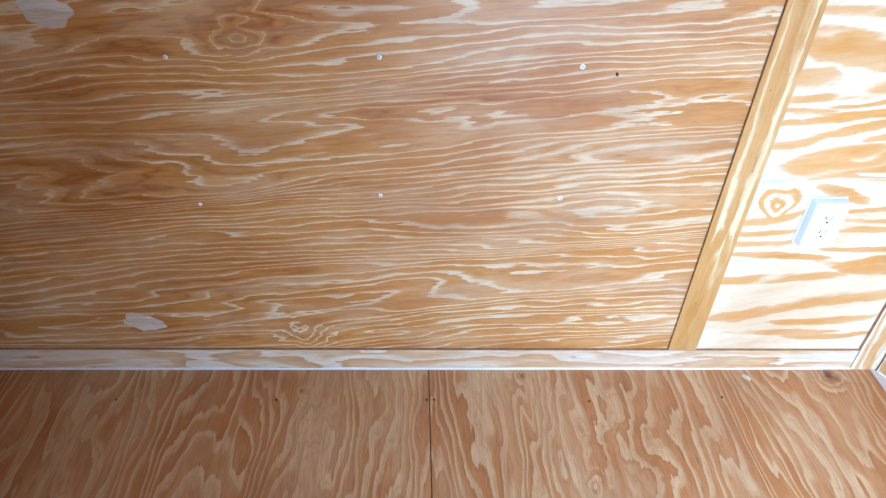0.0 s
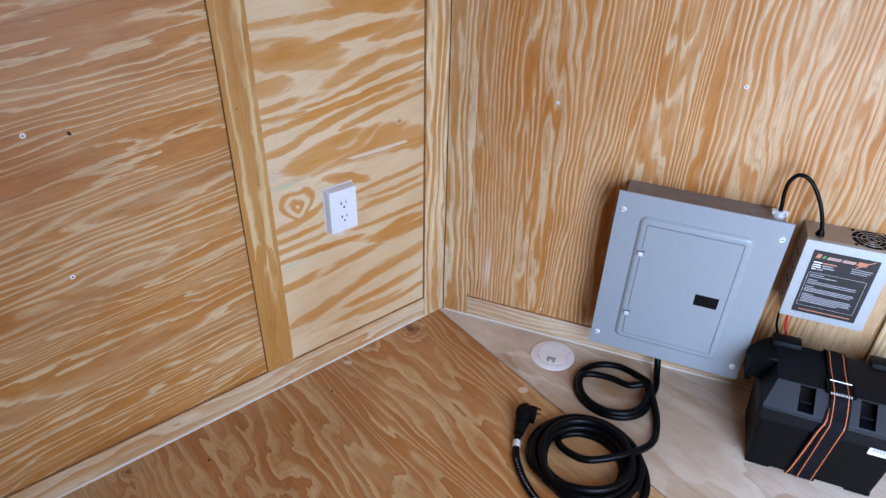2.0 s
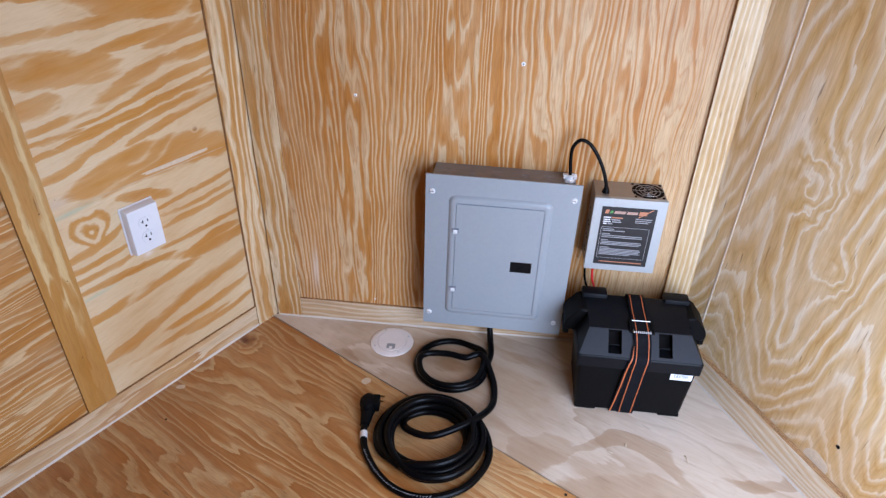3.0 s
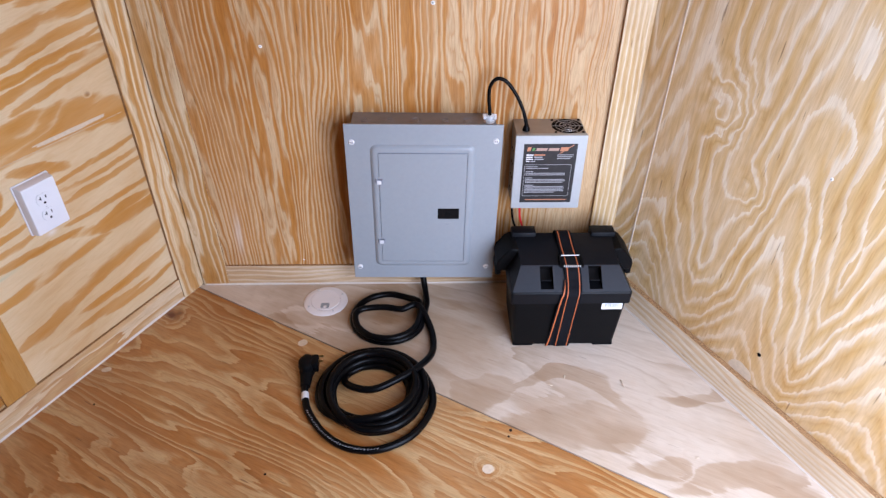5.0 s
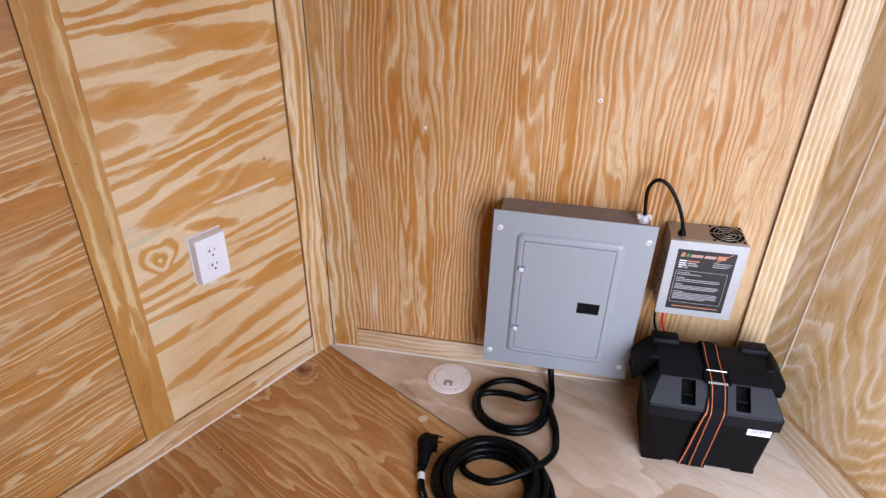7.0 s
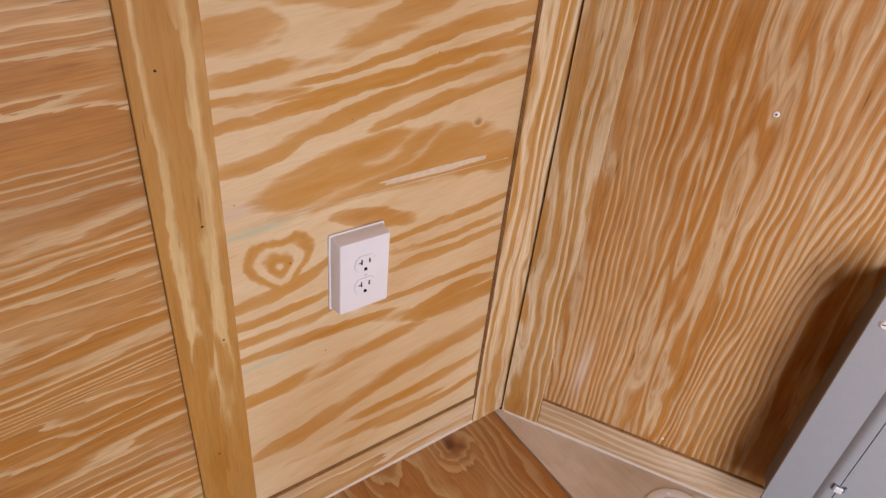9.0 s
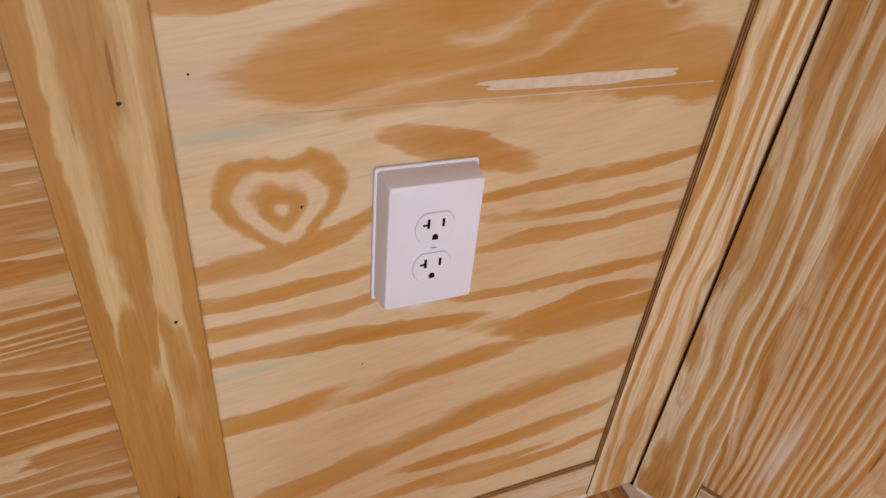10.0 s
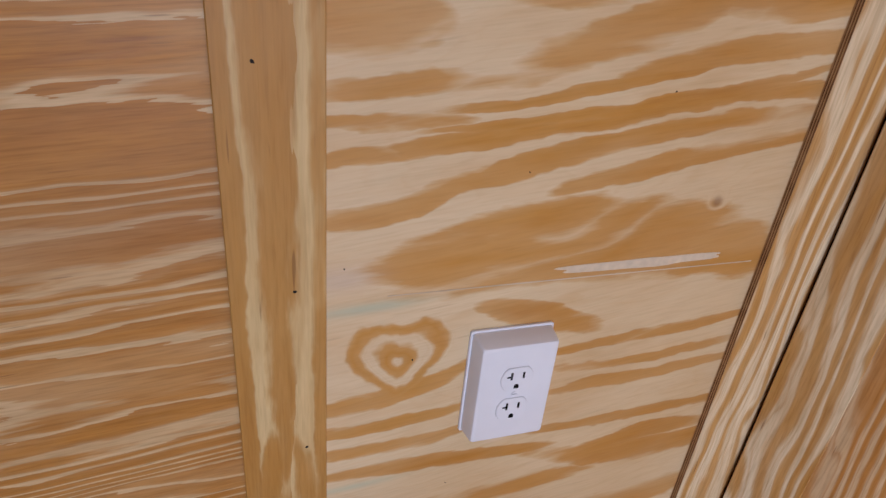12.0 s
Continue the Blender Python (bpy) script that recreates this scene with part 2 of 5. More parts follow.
        if clear:
            figured = n.math("ADD", n.math("MULTIPLY", figured, clear), n.math("MULTIPLY", n.math("MULTIPLY_ADD", v, 0.60, 0.20), n.math("SUBTRACT", 1.0, clear)))
        v = figured
    for sg, sc, hg, hc, amount in shares:
        dg, dc = n.math("DIVIDE", n.math("SUBTRACT", g, sg), hg), n.math("DIVIDE", n.math("SUBTRACT", c2, sc - lean * sg), hc)
        s = n.math("EXPONENT", n.math("MULTIPLY", n.math("ADD", n.math("MULTIPLY", dg, dg), n.math("MULTIPLY", dc, dc)), -1.0))
        v = n.math("MULTIPLY_ADD", s, amount, v)
    light, mid, deep = tones
    edge = edge * (1.0 - even)
    half_way = tuple(b + 0.34 * soft * (a - b) for a, b in zip(light, mid))
    col = n.ramp(v, ((0.31 - 0.04 * soft, light), (0.47, half_way), (0.90 - 0.16 * soft, mid), (1.0, deep)))
    col = n.mix(n.ramp(f, ((0.0, (edge * 0.5, edge * 0.5, edge * 0.5)), (0.03, (0, 0, 0)), (0.76, (0, 0, 0)), (0.95, (edge, edge, edge)), (1.0, (edge * 0.55, edge * 0.55, edge * 0.55)))), col, deep)
    f2 = n.math("FRACT", n.math("MULTIPLY", ring, 3.0))
    thin = n.ramp(f2, ((0.62, (0, 0, 0)), (0.86, (1, 1, 1)), (0.97, (0, 0, 0))))
    col = n.mix(n.math("MULTIPLY", thin, fine), col, mid)
    # some bands are fainter than others
    faint = n.noise(n.xyz(n.math("MULTIPLY", g, 2.6), n.math("MULTIPLY", c2, 13.0), seed + 44.0), 1.0, 3.0, 0.6)
    faint = n.math("MULTIPLY", n.ramp(faint, ((0.46, (0, 0, 0)), (0.68, (1, 1, 1)))), fade)
    if clear:
        faint = n.math("MULTIPLY", faint, clear)
    col = n.mix(faint, col, light)
    # resin clouds: honey drifts into the pale wood, and darker heart into the amber
    if soft:
        cloud = n.noise(n.xyz(n.math("MULTIPLY", g, 4.0), n.math("MULTIPLY", c2, 15.0), seed + 61.0), 1.0, 4.0, 0.6)
        col = n.mix(n.math("MULTIPLY", n.ramp(cloud, ((0.50, (0, 0, 0)), (0.72, (1, 1, 1)))), min(0.40, 0.6 * soft)), col, half_way)
        heart = n.math("MULTIPLY", n.ramp(cloud, ((0.28, (1, 1, 1)), (0.48, (0, 0, 0)))), n.ramp(v, ((0.45, (0, 0, 0)), (0.75, (1, 1, 1)))))
        col = n.mix(n.math("MULTIPLY", heart, 0.55), col, deep)
    mottle = n.ramp(streak, ((0.28, (0.91, 0.86, 0.80)), (0.5, (1.0, 1.0, 1.0)), (0.72, (1.05, 1.07, 1.10))))
    col = n.mix(min(1.0, hair + 0.2), col, mottle, "MULTIPLY")
    grainy = n.ramp(fibre, ((0.25, (0.74, 0.69, 0.63)), (0.5, (0.97, 0.96, 0.95)), (0.75, (1.08, 1.08, 1.09))))
    col = n.mix(hair, col, grainy, "MULTIPLY")
    pores = n.noise(n.xyz(n.math("MULTIPLY", g, 28.0), n.math("MULTIPLY", c2, 430.0), shift), 1.0, 2.0, 0.6)
    col = n.mix(min(1.0, hair + 0.3), col, n.ramp(pores, ((0.3, (0.87, 0.84, 0.80)), (0.5, (1.0, 1.0, 1.0)), (0.7, (1.06, 1.07, 1.08)))), "MULTIPLY")
    broad = n.noise(n.xyz(g, c2, seed + 9.0), 2.3, 2.0)
    col = n.mix(1.0, col, n.ramp(broad, ((0.3, (0.88, 0.80, 0.70)), (0.5, (1.0, 1.0, 1.0)), (0.72, (1.05, 1.07, 1.10)))), "MULTIPLY")
    if red:
        where = n.noise(n.xyz(n.math("MULTIPLY", g, 2.2), n.math("MULTIPLY", c2, 5.0), seed + 21.0), 1.0, 2.0)
        col = n.mix(n.math("MULTIPLY", n.ramp(where, ((0.52, (0, 0, 0)), (0.68, (1, 1, 1)))), red), col, RUST)
    if pale:
        where = n.noise(n.xyz(n.math("MULTIPLY", g, 1.5), n.math("MULTIPLY", c2, 3.5), seed + 31.0), 1.4, 3.0)
        col = n.mix(n.math("MULTIPLY", n.ramp(where, ((0.36, (0.35, 0.35, 0.35)), (0.62, (1, 1, 1)))), pale), col, pale_tone)
    for sg, sc, hg, hc, tone, amount in stains:
        dg = n.math("DIVIDE", n.math("SUBTRACT", g, sg), hg)
        dc = n.math("DIVIDE", n.math("SUBTRACT", n.math("MULTIPLY_ADD", g, -0.06, c), sc - 0.06 * sg), hc)
        s = n.math("EXPONENT", n.math("MULTIPLY", n.math("ADD", n.math("MULTIPLY", dg, dg), n.math("MULTIPLY", dc, dc)), -1.0))
        s = n.math("MULTIPLY", n.math("MULTIPLY", s, n.math("MULTIPLY_ADD", streak, 1.3, 0.2)), amount, clamp=True)
        col = n.mix(s, col, tone)
    if dark is not None:
        col = n.mix(dark, col, (0.15, 0.045, 0.015))
    # short dark checks in the veneer
    check = n.noise(n.xyz(n.math("MULTIPLY", g, 14.0), n.math("MULTIPLY", c2, 190.0), seed + 3.0), 1.0, 1.0, 0.4)
    col = n.mix(n.math("MULTIPLY", n.ramp(check, ((0.745, (0, 0, 0)), (0.80, (1, 1, 1)))), min(0.7, 1.4 * hair)), col, (0.16, 0.07, 0.03))
    n.bump(n.math("ADD", n.math("MULTIPLY", fibre, 0.7), n.math("MULTIPLY", f, 0.5)), 0.25, 0.0006)
    n.done(col, n.math("MULTIPLY_ADD", fibre, 0.16, rough - 0.08), spec=sheen)
    return n.m


GREEN, WHITE_FILL = (0.42, 0.50, 0.38), (0.74, 0.66, 0.58)
M_A1 = wood("plywood_left_sheet", 0, 2, seed=4.1, soft=0.4, even=0.5, along=0.8, over=7.0, rings=13, slope=36, lean=0.09, feather=0.9, duty=0.61, wander=1.0, wave=0.7, fine=0.4, edge=0.42, fade=0.40, sheen=0.32, rough=0.42,
            tones=((0.640, 0.460, 0.250), (0.460, 0.202, 0.036), (0.310, 0.105, 0.018)),
            # the first share pales the sheet: faded wood, with glare put into the colour
            crowd=((0.40, 0.26, 5.0),), shares=((0.28, 0.42, 0.45, 0.36, -0.22), (-0.8, 0.5, 0.5, 0.6, 0.14)),
            knots=((-0.41, 0.12, 0.05, 2.0, 0), (-0.48, 0.90, 0.06, 1.6, 0.25)), red=0.3)
TOP_BANDS = ((0.799, 0.983, 0.162, 0.0087, 0.01, 0.0), (0.743, 0.911, 0.124, 0.0294, -0.15, -0.2), (0.971, 0.936, 0.137, 0.0098, 0.08, 0.1), (0.990, 0.995, 0.154, 0.0215, -0.12, 0.4),
             (0.875, 1.054, 0.241, 0.0064, 0.01, 0.0), (0.705, 1.093, 0.065, 0.0058, 0.13, 1.1), (0.905, 1.093, 0.120, 0.0085, 0.04, -0.2), (0.713, 1.072, 0.076, 0.0050, 0.06, 0.3),
             (1.063, 0.927, 0.095, 0.0142, 0.10, -0.1), (1.071, 0.880, 0.085, 0.0120, 0.12, -0.2))
UPPER_BANDS = ((0.677, 0.845, 0.045, 0.018, 0.05, 0.5), (0.716, 0.806, 0.081, 0.008, 0.08, -0.4), (0.882, 0.840, 0.100, 0.015, 0.30, 0.3), (1.028, 0.838, 0.112, 0.0095, 0.13, -0.7),
               (0.877, 0.801, 0.133, 0.0045, 0.18, 0.3), (0.693, 0.774, 0.059, 0.006, 0.01, -0.1), (0.931, 0.787, 0.186, 0.0045, 0.15, 0.2), (0.775, 0.757, 0.141, 0.006, 0.11, 0.1),
               (0.997, 0.794, 0.124, 0.007, 0.13, -0.7), (0.918, 0.7545, 0.197, 0.0085, 0.18, -0.2), (0.699, 0.699, 0.065, 0.009, 0.24, 2.4), (0.996, 0.736, 0.123, 0.008, 0.19, 0.0),
               (0.913, 0.656, 0.197, 0.034, -0.03, -0.6), (0.861, 0.568, 0.064, 0.0125, -0.29, 0.8), (1.000, 0.5325, 0.112, 0.006, 0.09, 0.1))
LOWER_BANDS = ((1.002, 0.498, 0.116, 0.006, 0.04, 0.5), (1.002, 0.475, 0.117, 0.006, 0.06, 0.1), (0.715, 0.496, 0.073, 0.009, 0.23, 1.9), (0.718, 0.458, 0.076, 0.007, 0.08, 0.9),
               (0.719, 0.4275, 0.078, 0.0075, 0.05, 0.9), (0.994, 0.414, 0.106, 0.0065, 0.03, 0.2), (0.767, 0.394, 0.126, 0.0085, -0.03, -0.2), (1.015, 0.380, 0.089, 0.010, 0.10, -0.6),
               (1.014, 0.353, 0.119, 0.0148, -0.05, 0.9), (0.790, 0.322, 0.159, 0.013, 0.07, 0.0), (0.960, 0.2545, 0.185, 0.018, 0.20, -0.4), (0.734, 0.1955, 0.073, 0.016, 0.26, 1.6),
               (0.967, 0.174, 0.134, 0.0105, 0.08, 0.5), (0.995, 0.119, 0.114, 0.0085, 0.05, 0.7), (0.861, 0.135, 0.135, 0.009, 0.02, 0.1))
M_A2 = wood("plywood_outlet_sheet", 0, 2, seed=11.7, soft=0.55, even=1.0, hair=0.10, fine=0.08, edge=0.08, fade=0.25, along=2.0, over=5.5, rings=6, slope=13, lean=0.14, feather=0.4, duty=0.46,
            bands=TOP_BANDS + UPPER_BANDS + LOWER_BANDS, shares=((0.84, 0.29, 0.30, 0.10, -0.14),), eyes=((0.714, 0.545, 0.053, 0.044, 1.65, 4.9),), knots=((1.030, 0.688, 0.011, 1.0, 0.5),),
            tones=((0.680, 0.525, 0.325), (0.510, 0.240, 0.044), (0.40, 0.155, 0.024)),
            stains=((0.68, 0.603, 0.05, 0.006, GREEN, 0.8), (0.675, 0.377, 0.045, 0.005, GREEN, 0.7), (0.83, 0.418, 0.012, 0.007, WHITE_FILL, 1.0),
                    (0.66, 0.635, 0.03, 0.012, (0.56, 0.45, 0.38), 0.6)))
M_B = wood("plywood_nose_sheet_narrow", 2, 0, seed=5.2, soft=0.5, even=0.75, along=0.6, over=6.5, rings=17, slope=54, feather=0.42, duty=0.43, wave=1.0, wander=0.9, fine=0.4, fade=0.3, shares=((0.45, 1.13, 1.2, 0.14, -0.38), (0.60, 0.80, 0.5, 0.10, -0.12)),
           tones=((0.630, 0.448, 0.255), (0.470, 0.200, 0.038), (0.325, 0.110, 0.019)),
           stains=((0.185, 0.153, 0.07, 0.010, WHITE_FILL, 0.5), (0.58, 0.073, 0.02, 0.010, WHITE_FILL, 0.6)))
M_C = wood("plywood_nose_sheet_wide", 2, 0, seed=8.6, even=0.6, soft=0.9, hair=0.45, edge=0.16, fine=0.15, along=1.4, over=3.5, rings=4.5, slope=0, lean=0.06, feather=0.6, duty=0.50, arch=(0.155, 9.0, 25.0, 0.30, 0.16), wave=1.0, wander=1.0, fade=0.4,
           knots=((0.70, 0.285, 0.065, 2.4, 0), (0.545, 0.400, 0.045, -1.5, 0)),
           tones=((0.820, 0.705, 0.530), (0.660, 0.445, 0.190), (0.53, 0.305, 0.105)),
           stains=((0.075, 0.52, 0.03, 0.02, WHITE_FILL, 0.9),))
M_F1 = wood("plywood_floor_sheet", 1, 0, seed=14.2, even=0.35, soft=0.6, along=1.1, over=5.0, rings=14, slope=26, feather=0.6, duty=0.31, wander=1.1, wave=0.8, fine=0.45, edge=0.45, sheen=0.55,
            tones=((0.570, 0.378, 0.180), (0.408, 0.164, 0.035), (0.265, 0.074, 0.014)),
            knots=((1.168, 1.038, 0.034, 2.0, 1.8), (1.165, 0.17, 0.022, 2.2, 0.8), (0.81, 0.29, 0.018, 1.0, 0.35), (0.95, 0.42, 0.09, 1.0, 0), (1.115, -0.42, 0.012, 1.2, 0.7)), red=0.3,
            eyes=((0.1255, 0.9976, 0.045, 0.035, 2.2, 5.8), (0.83, 0.30, 0.05, 0.03, 1.8, 5.8)))
NOSE_BLOTCHES = ((0.005, 1.190, 0.135, 0.055, -0.50, 0.0), (0.045, 1.375, 0.150, 0.024, -0.35, -5.0), (0.245, 1.200, 0.060, 0.050, -0.30, 0.0), (0.600, 1.360, 0.200, 0.045, -0.50, 0.0),
                 (0.320, 1.456, 0.080, 0.045, -0.40, 0.0), (-0.220, 1.190, 0.060, 0.025, -0.30, 0.0), (-0.290, 1.460, 0.100, 0.020, -0.60, 0.0), (0.780, 1.230, 0.110, 0.030, -0.40, 0.0),
                 (0.150, 1.600, 0.120, 0.020, -0.50, 0.0), (-0.420, 1.250, 0.130, 0.030, -0.40, -2.0))
M_F2 = wood("plywood_nose_floor", 1, 0, seed=18.6, soft=0.5, hair=0.2, vary=0.55, edge=0.25, fade=0.4, along=1.3, over=3.0, rings=5, slope=5, wave=0.6, wander=0.7, feather=0.25, duty=0.5, fine=0.15, swirl=4.0, bands=NOSE_BLOTCHES,
            tones=((0.635, 0.530, 0.425), (0.430, 0.305, 0.200), (0.310, 0.185, 0.095)), pale=0.05, pale_tone=(0.64, 0.54, 0.44), shares=((0.52, 1.32, 0.24, 0.16, 0.34), (-0.30, 1.45, 0.30, 0.20, -0.08)))
M_TRIM = wood("pine_trim_upright", 2, 0, seed=21.0, even=0.75, soft=0.4, along=1.2, over=9.0, rings=7, slope=40, feather=0.4, duty=0.42, wave=0.9, fade=0.2, per_object=True,
              tones=((0.700, 0.560, 0.360), (0.500, 0.255, 0.066), (0.400, 0.170, 0.038)))
M_TRIM_PALE = wood("pine_trim_pale", 2, 0, seed=23.0, even=0.75, soft=0.6, along=1.0, over=7.0, rings=3, slope=70, feather=0.35, duty=0.40, wave=0.4,
                   tones=((0.720, 0.605, 0.430), (0.570, 0.375, 0.165), (0.470, 0.270, 0.095)))
M_BATTEN = wood("pine_batten", 2, 0, seed=27.4, soft=0.5, edge=0.15, hair=0.35, fade=0.1, along=1.6, over=8.0, rings=1.6, slope=10, feather=0.25, duty=0.50, wave=0.3, wander=0.8, fine=0.1,
                bands=((1.34, 0.606, 0.755, 0.0175, 0.0, 0.0), (0.12, 0.606, 0.235, 0.040, 0.0, 0.0), (0.90, 0.5715, 1.20, 0.0080, 0.0, 0.0), (0.90, 0.6410, 1.20, 0.0080, 0.0, 0.0), (0.31, 0.582, 0.14, 0.010, 0.08, 0.0), (0.31, 0.630, 0.14, 0.010, -0.08, 0.0)),
                tones=((0.650, 0.480, 0.235), (0.440, 0.208, 0.040), (0.360, 0.150, 0.028)))
M_BASE = wood("pine_baseboard", 0, 2, seed=33.0, soft=0.6, along=2.5, over=14.0, rings=5, slope=10, feather=0.5, duty=0.5, pale=0.16, per_object=True,
              tones=((0.640, 0.495, 0.320), (0.510, 0.300, 0.115), (0.430, 0.210, 0.070)), pale_tone=(0.62, 0.50, 0.37))
M_BASE_NOSE = wood("pine_baseboard_striped", 0, 2, seed=36.0, even=0.7, along=1.0, over=9.0, rings=4, slope=70, feather=0.4, duty=0.45, pale=0.25, per_object=True,
                   tones=((0.680, 0.540, 0.375), (0.520, 0.330, 0.140), (0.420, 0.220, 0.070)), pale_tone=(0.62, 0.52, 0.42))
M_BASE_PALE = wood("pine_baseboard_pale", 0, 2, seed=38.0, even=0.7, along=1.2, over=8.0, rings=4, slope=60, feather=0.4, duty=0.40, pale=0.25,
                   tones=((0.740, 0.630, 0.480), (0.640, 0.460, 0.260), (0.560, 0.370, 0.190)), pale_tone=(0.72, 0.63, 0.51))
M_PATCH = wood("veneer_patch", 0, 2, seed=41.0, along=1.0, over=6.0, rings=2, slope=3, feather=0.3,
               tones=((0.640, 0.540, 0.410), (0.580, 0.465, 0.335), (0.520, 0.395, 0.270)))
M_PLAIN = wood("plywood_plain", 0, 2, seed=51.0, along=0.8, over=4.0, rings=9, slope=7, feather=0.8)
M_CEIL = wood("plywood_ceiling", 0, 1, seed=57.0, along=0.8, over=4.0, rings=9, slope=7, feather=0.8)


def edge_material():
    n = Net("plywood_edge")
    x, y, z = n.split(n.coord())
    layers = n.math("FRACT", n.math("MULTIPLY", y, 330.0))
    spots = n.noise(n.coord(), 60.0, 2.0)
    col = n.ramp(n.math("ADD", layers, n.math("MULTIPLY", n.math("SUBTRACT", spots, 0.5), 0.6)), ((0.1, (0.09, 0.045, 0.02)), (0.45, (0.34, 0.18, 0.08)), (0.8, (0.52, 0.33, 0.16))))
    return n.done(col, 0.8, spec=0.2)


def plain(name, color, rough, metal=0.0, spec=0.5, grain=60.0, vary=0.08, bump=0.0, bump_scale=400.0):
    """A plain surface with slight mottling at two scales."""
    n = Net(name)
    co = n.coord()
    k = n.math("ADD", n.math("MULTIPLY", n.noise(co, grain, 3.0), 0.6), n.math("MULTIPLY", n.noise(co, grain * 0.12, 2.0), 0.4))
    lo, hi = tuple(v * (1 - vary) for v in color), tuple(min(1, v * (1 + vary)) for v in color)
    col = n.ramp(k, ((0.35, lo), (0.65, hi)))
    if bump:
        n.bump(n.noise(co, bump_scale, 2.0), bump, 0.0004)
    return n.done(col, n.math("MULTIPLY_ADD", k, 0.12, rough - 0.06), metal, spec)


M_EDGE = edge_material()
M_CAULK = plain("white_caulk", (0.67, 0.59, 0.51), 0.6, grain=90, vary=0.06, bump=0.3, bump_scale=120)
# steel screw heads, near-white and non-metal: their glint is put into the colour
M_STEEL_GLINT = plain("zinc_steel_glint", (0.88, 0.88, 0.88), 0.35, 0.0, vary=0.15)
M_PLUG = plain("pale_wood_plug", (0.64, 0.52, 0.38), 0.6, grain=120, vary=0.1)
M_BEAD = plain("cream_filler", (0.74, 0.66, 0.54), 0.55, grain=90, vary=0.08)
M_DARKHOLE = plain("dark_hole", (0.02, 0.014, 0.01), 0.9, vary=0.3)
M_SUB = plain("subfloor", (0.06, 0.04, 0.03), 0.9)
M_GREY = plain("grey_panel_paint", (0.295, 0.315, 0.338), 0.34, spec=0.5, grain=900, vary=0.035, bump=0.12, bump_scale=1500)
M_GREY_BOX = plain("grey_galvanised_box", (0.24, 0.225, 0.23), 0.5, 0.25, grain=40, vary=0.12)
M_BLACK = plain("black_moulded_plastic", (0.003, 0.003, 0.0035), 0.55, spec=0.10, grain=700, vary=0.25, bump=0.35, bump_scale=900)
M_LID = plain("black_lid_plastic", (0.0045, 0.005, 0.007), 0.44, spec=0.16, grain=700, vary=0.2, bump=0.25, bump_scale=900)
# smooth front slope of the lid; its bluish sheen is put into the base colour
M_SHOULDER_SHEEN = plain("smooth_shoulder_sheen", (0.019, 0.022, 0.029), 0.42, spec=0.42, grain=700, vary=0.15, bump=0.12, bump_scale=900)
M_RUBBER = plain("black_cord_rubber", (0.002, 0.002, 0.0025), 0.30, spec=0.11, grain=200, vary=0.25)
M_WHITE = plain("white_outlet_plastic", (0.77, 0.78, 0.83), 0.35, spec=0.5, grain=30, vary=0.02)
M_DECK = plain("ivory_deck_plate", (0.80, 0.75, 0.74), 0.4, grain=30, vary=0.03)
M_SLOT = plain("slot_black", (0.006, 0.005, 0.005), 0.8, spec=0.1)
M_CHROME = plain("bright_zinc", (0.84, 0.85, 0.88), 0.22, 0.25, vary=0.1)
M_BRASS = plain("brass_blade", (0.70, 0.52, 0.25), 0.3, 1.0)
M_CHARGER = plain("satin_aluminium_case", (0.45, 0.48, 0.50), 0.38, 0.45, grain=500, vary=0.05)
M_CHARGER_TOP = plain("bare_aluminium_top", (0.36, 0.32, 0.29), 0.45, 0.6, grain=300, vary=0.08)
M_WEB = plain("black_webbing", (0.005, 0.005, 0.007), 0.75, spec=0.12, grain=500, vary=0.4, bump=0.5, bump_scale=1200)
M_ORANGE = plain("orange_stitching", (0.50, 0.125, 0.03), 0.6, grain=600, vary=0.2)
M_RED = plain("red_wire", (0.55, 0.015, 0.015), 0.35)
M_STICKER = plain("white_sticker", (0.78, 0.78, 0.80), 0.5, vary=0.03)
M_INK = plain("grey_ink", (0.20, 0.22, 0.27), 0.6)
M_GAP = plain("grey_shadow_gap", (0.42, 0.42, 0.45), 0.6)
M_LABEL = plain("dark_printed_label", (0.014, 0.015, 0.018), 0.32, spec=0.45, grain=60, vary=0.35)
M_LABEL_GREY = plain("pale_print", (0.36, 0.36, 0.38), 0.4)
M_LABEL_ORANGE = plain("orange_print", (0.50, 0.21, 0.11), 0.4)
M_LABEL_PINK = plain("pale_orange_print", (0.46, 0.30, 0.24), 0.4)
M_LABEL_GREEN = plain("green_print", (0.10, 0.30, 0.08), 0.4)
M_TAG = plain("white_cord_tag", (0.72, 0.70, 0.70), 0.5)


# ---- floor, walls, ceiling ----
def slab(x0, x1, y0, y1, z0, z1):
    bm = bmesh.new()
    quad_box(bm, x0, x1, y0, y1, z0, z1)
    return bm


floor = setting("floor", slab(REAR_X - 0.1, 1.95, RIGHT_Y - 0.1, LEFT_Y + 0.1, -0.06, -0.013), M_SUB, Matrix(), "plywood trailer floor in several sheets with narrow joints", "floor")


def floor_sheet(outline, mat, label):
    bm = bmesh.new()
    top = [bm.verts.new((x, y, 0)) for x, y in outline]
    low = [bm.verts.new((x, y, -0.012)) for x, y in outline]
    bm.faces.new(top)
    for i in range(len(outline)):
        j = (i + 1) % len(outline)
        bm.faces.new((top[i], low[i], low[j], top[j]))
    return part("plywood_sheet", bm, [mat], floor, label)


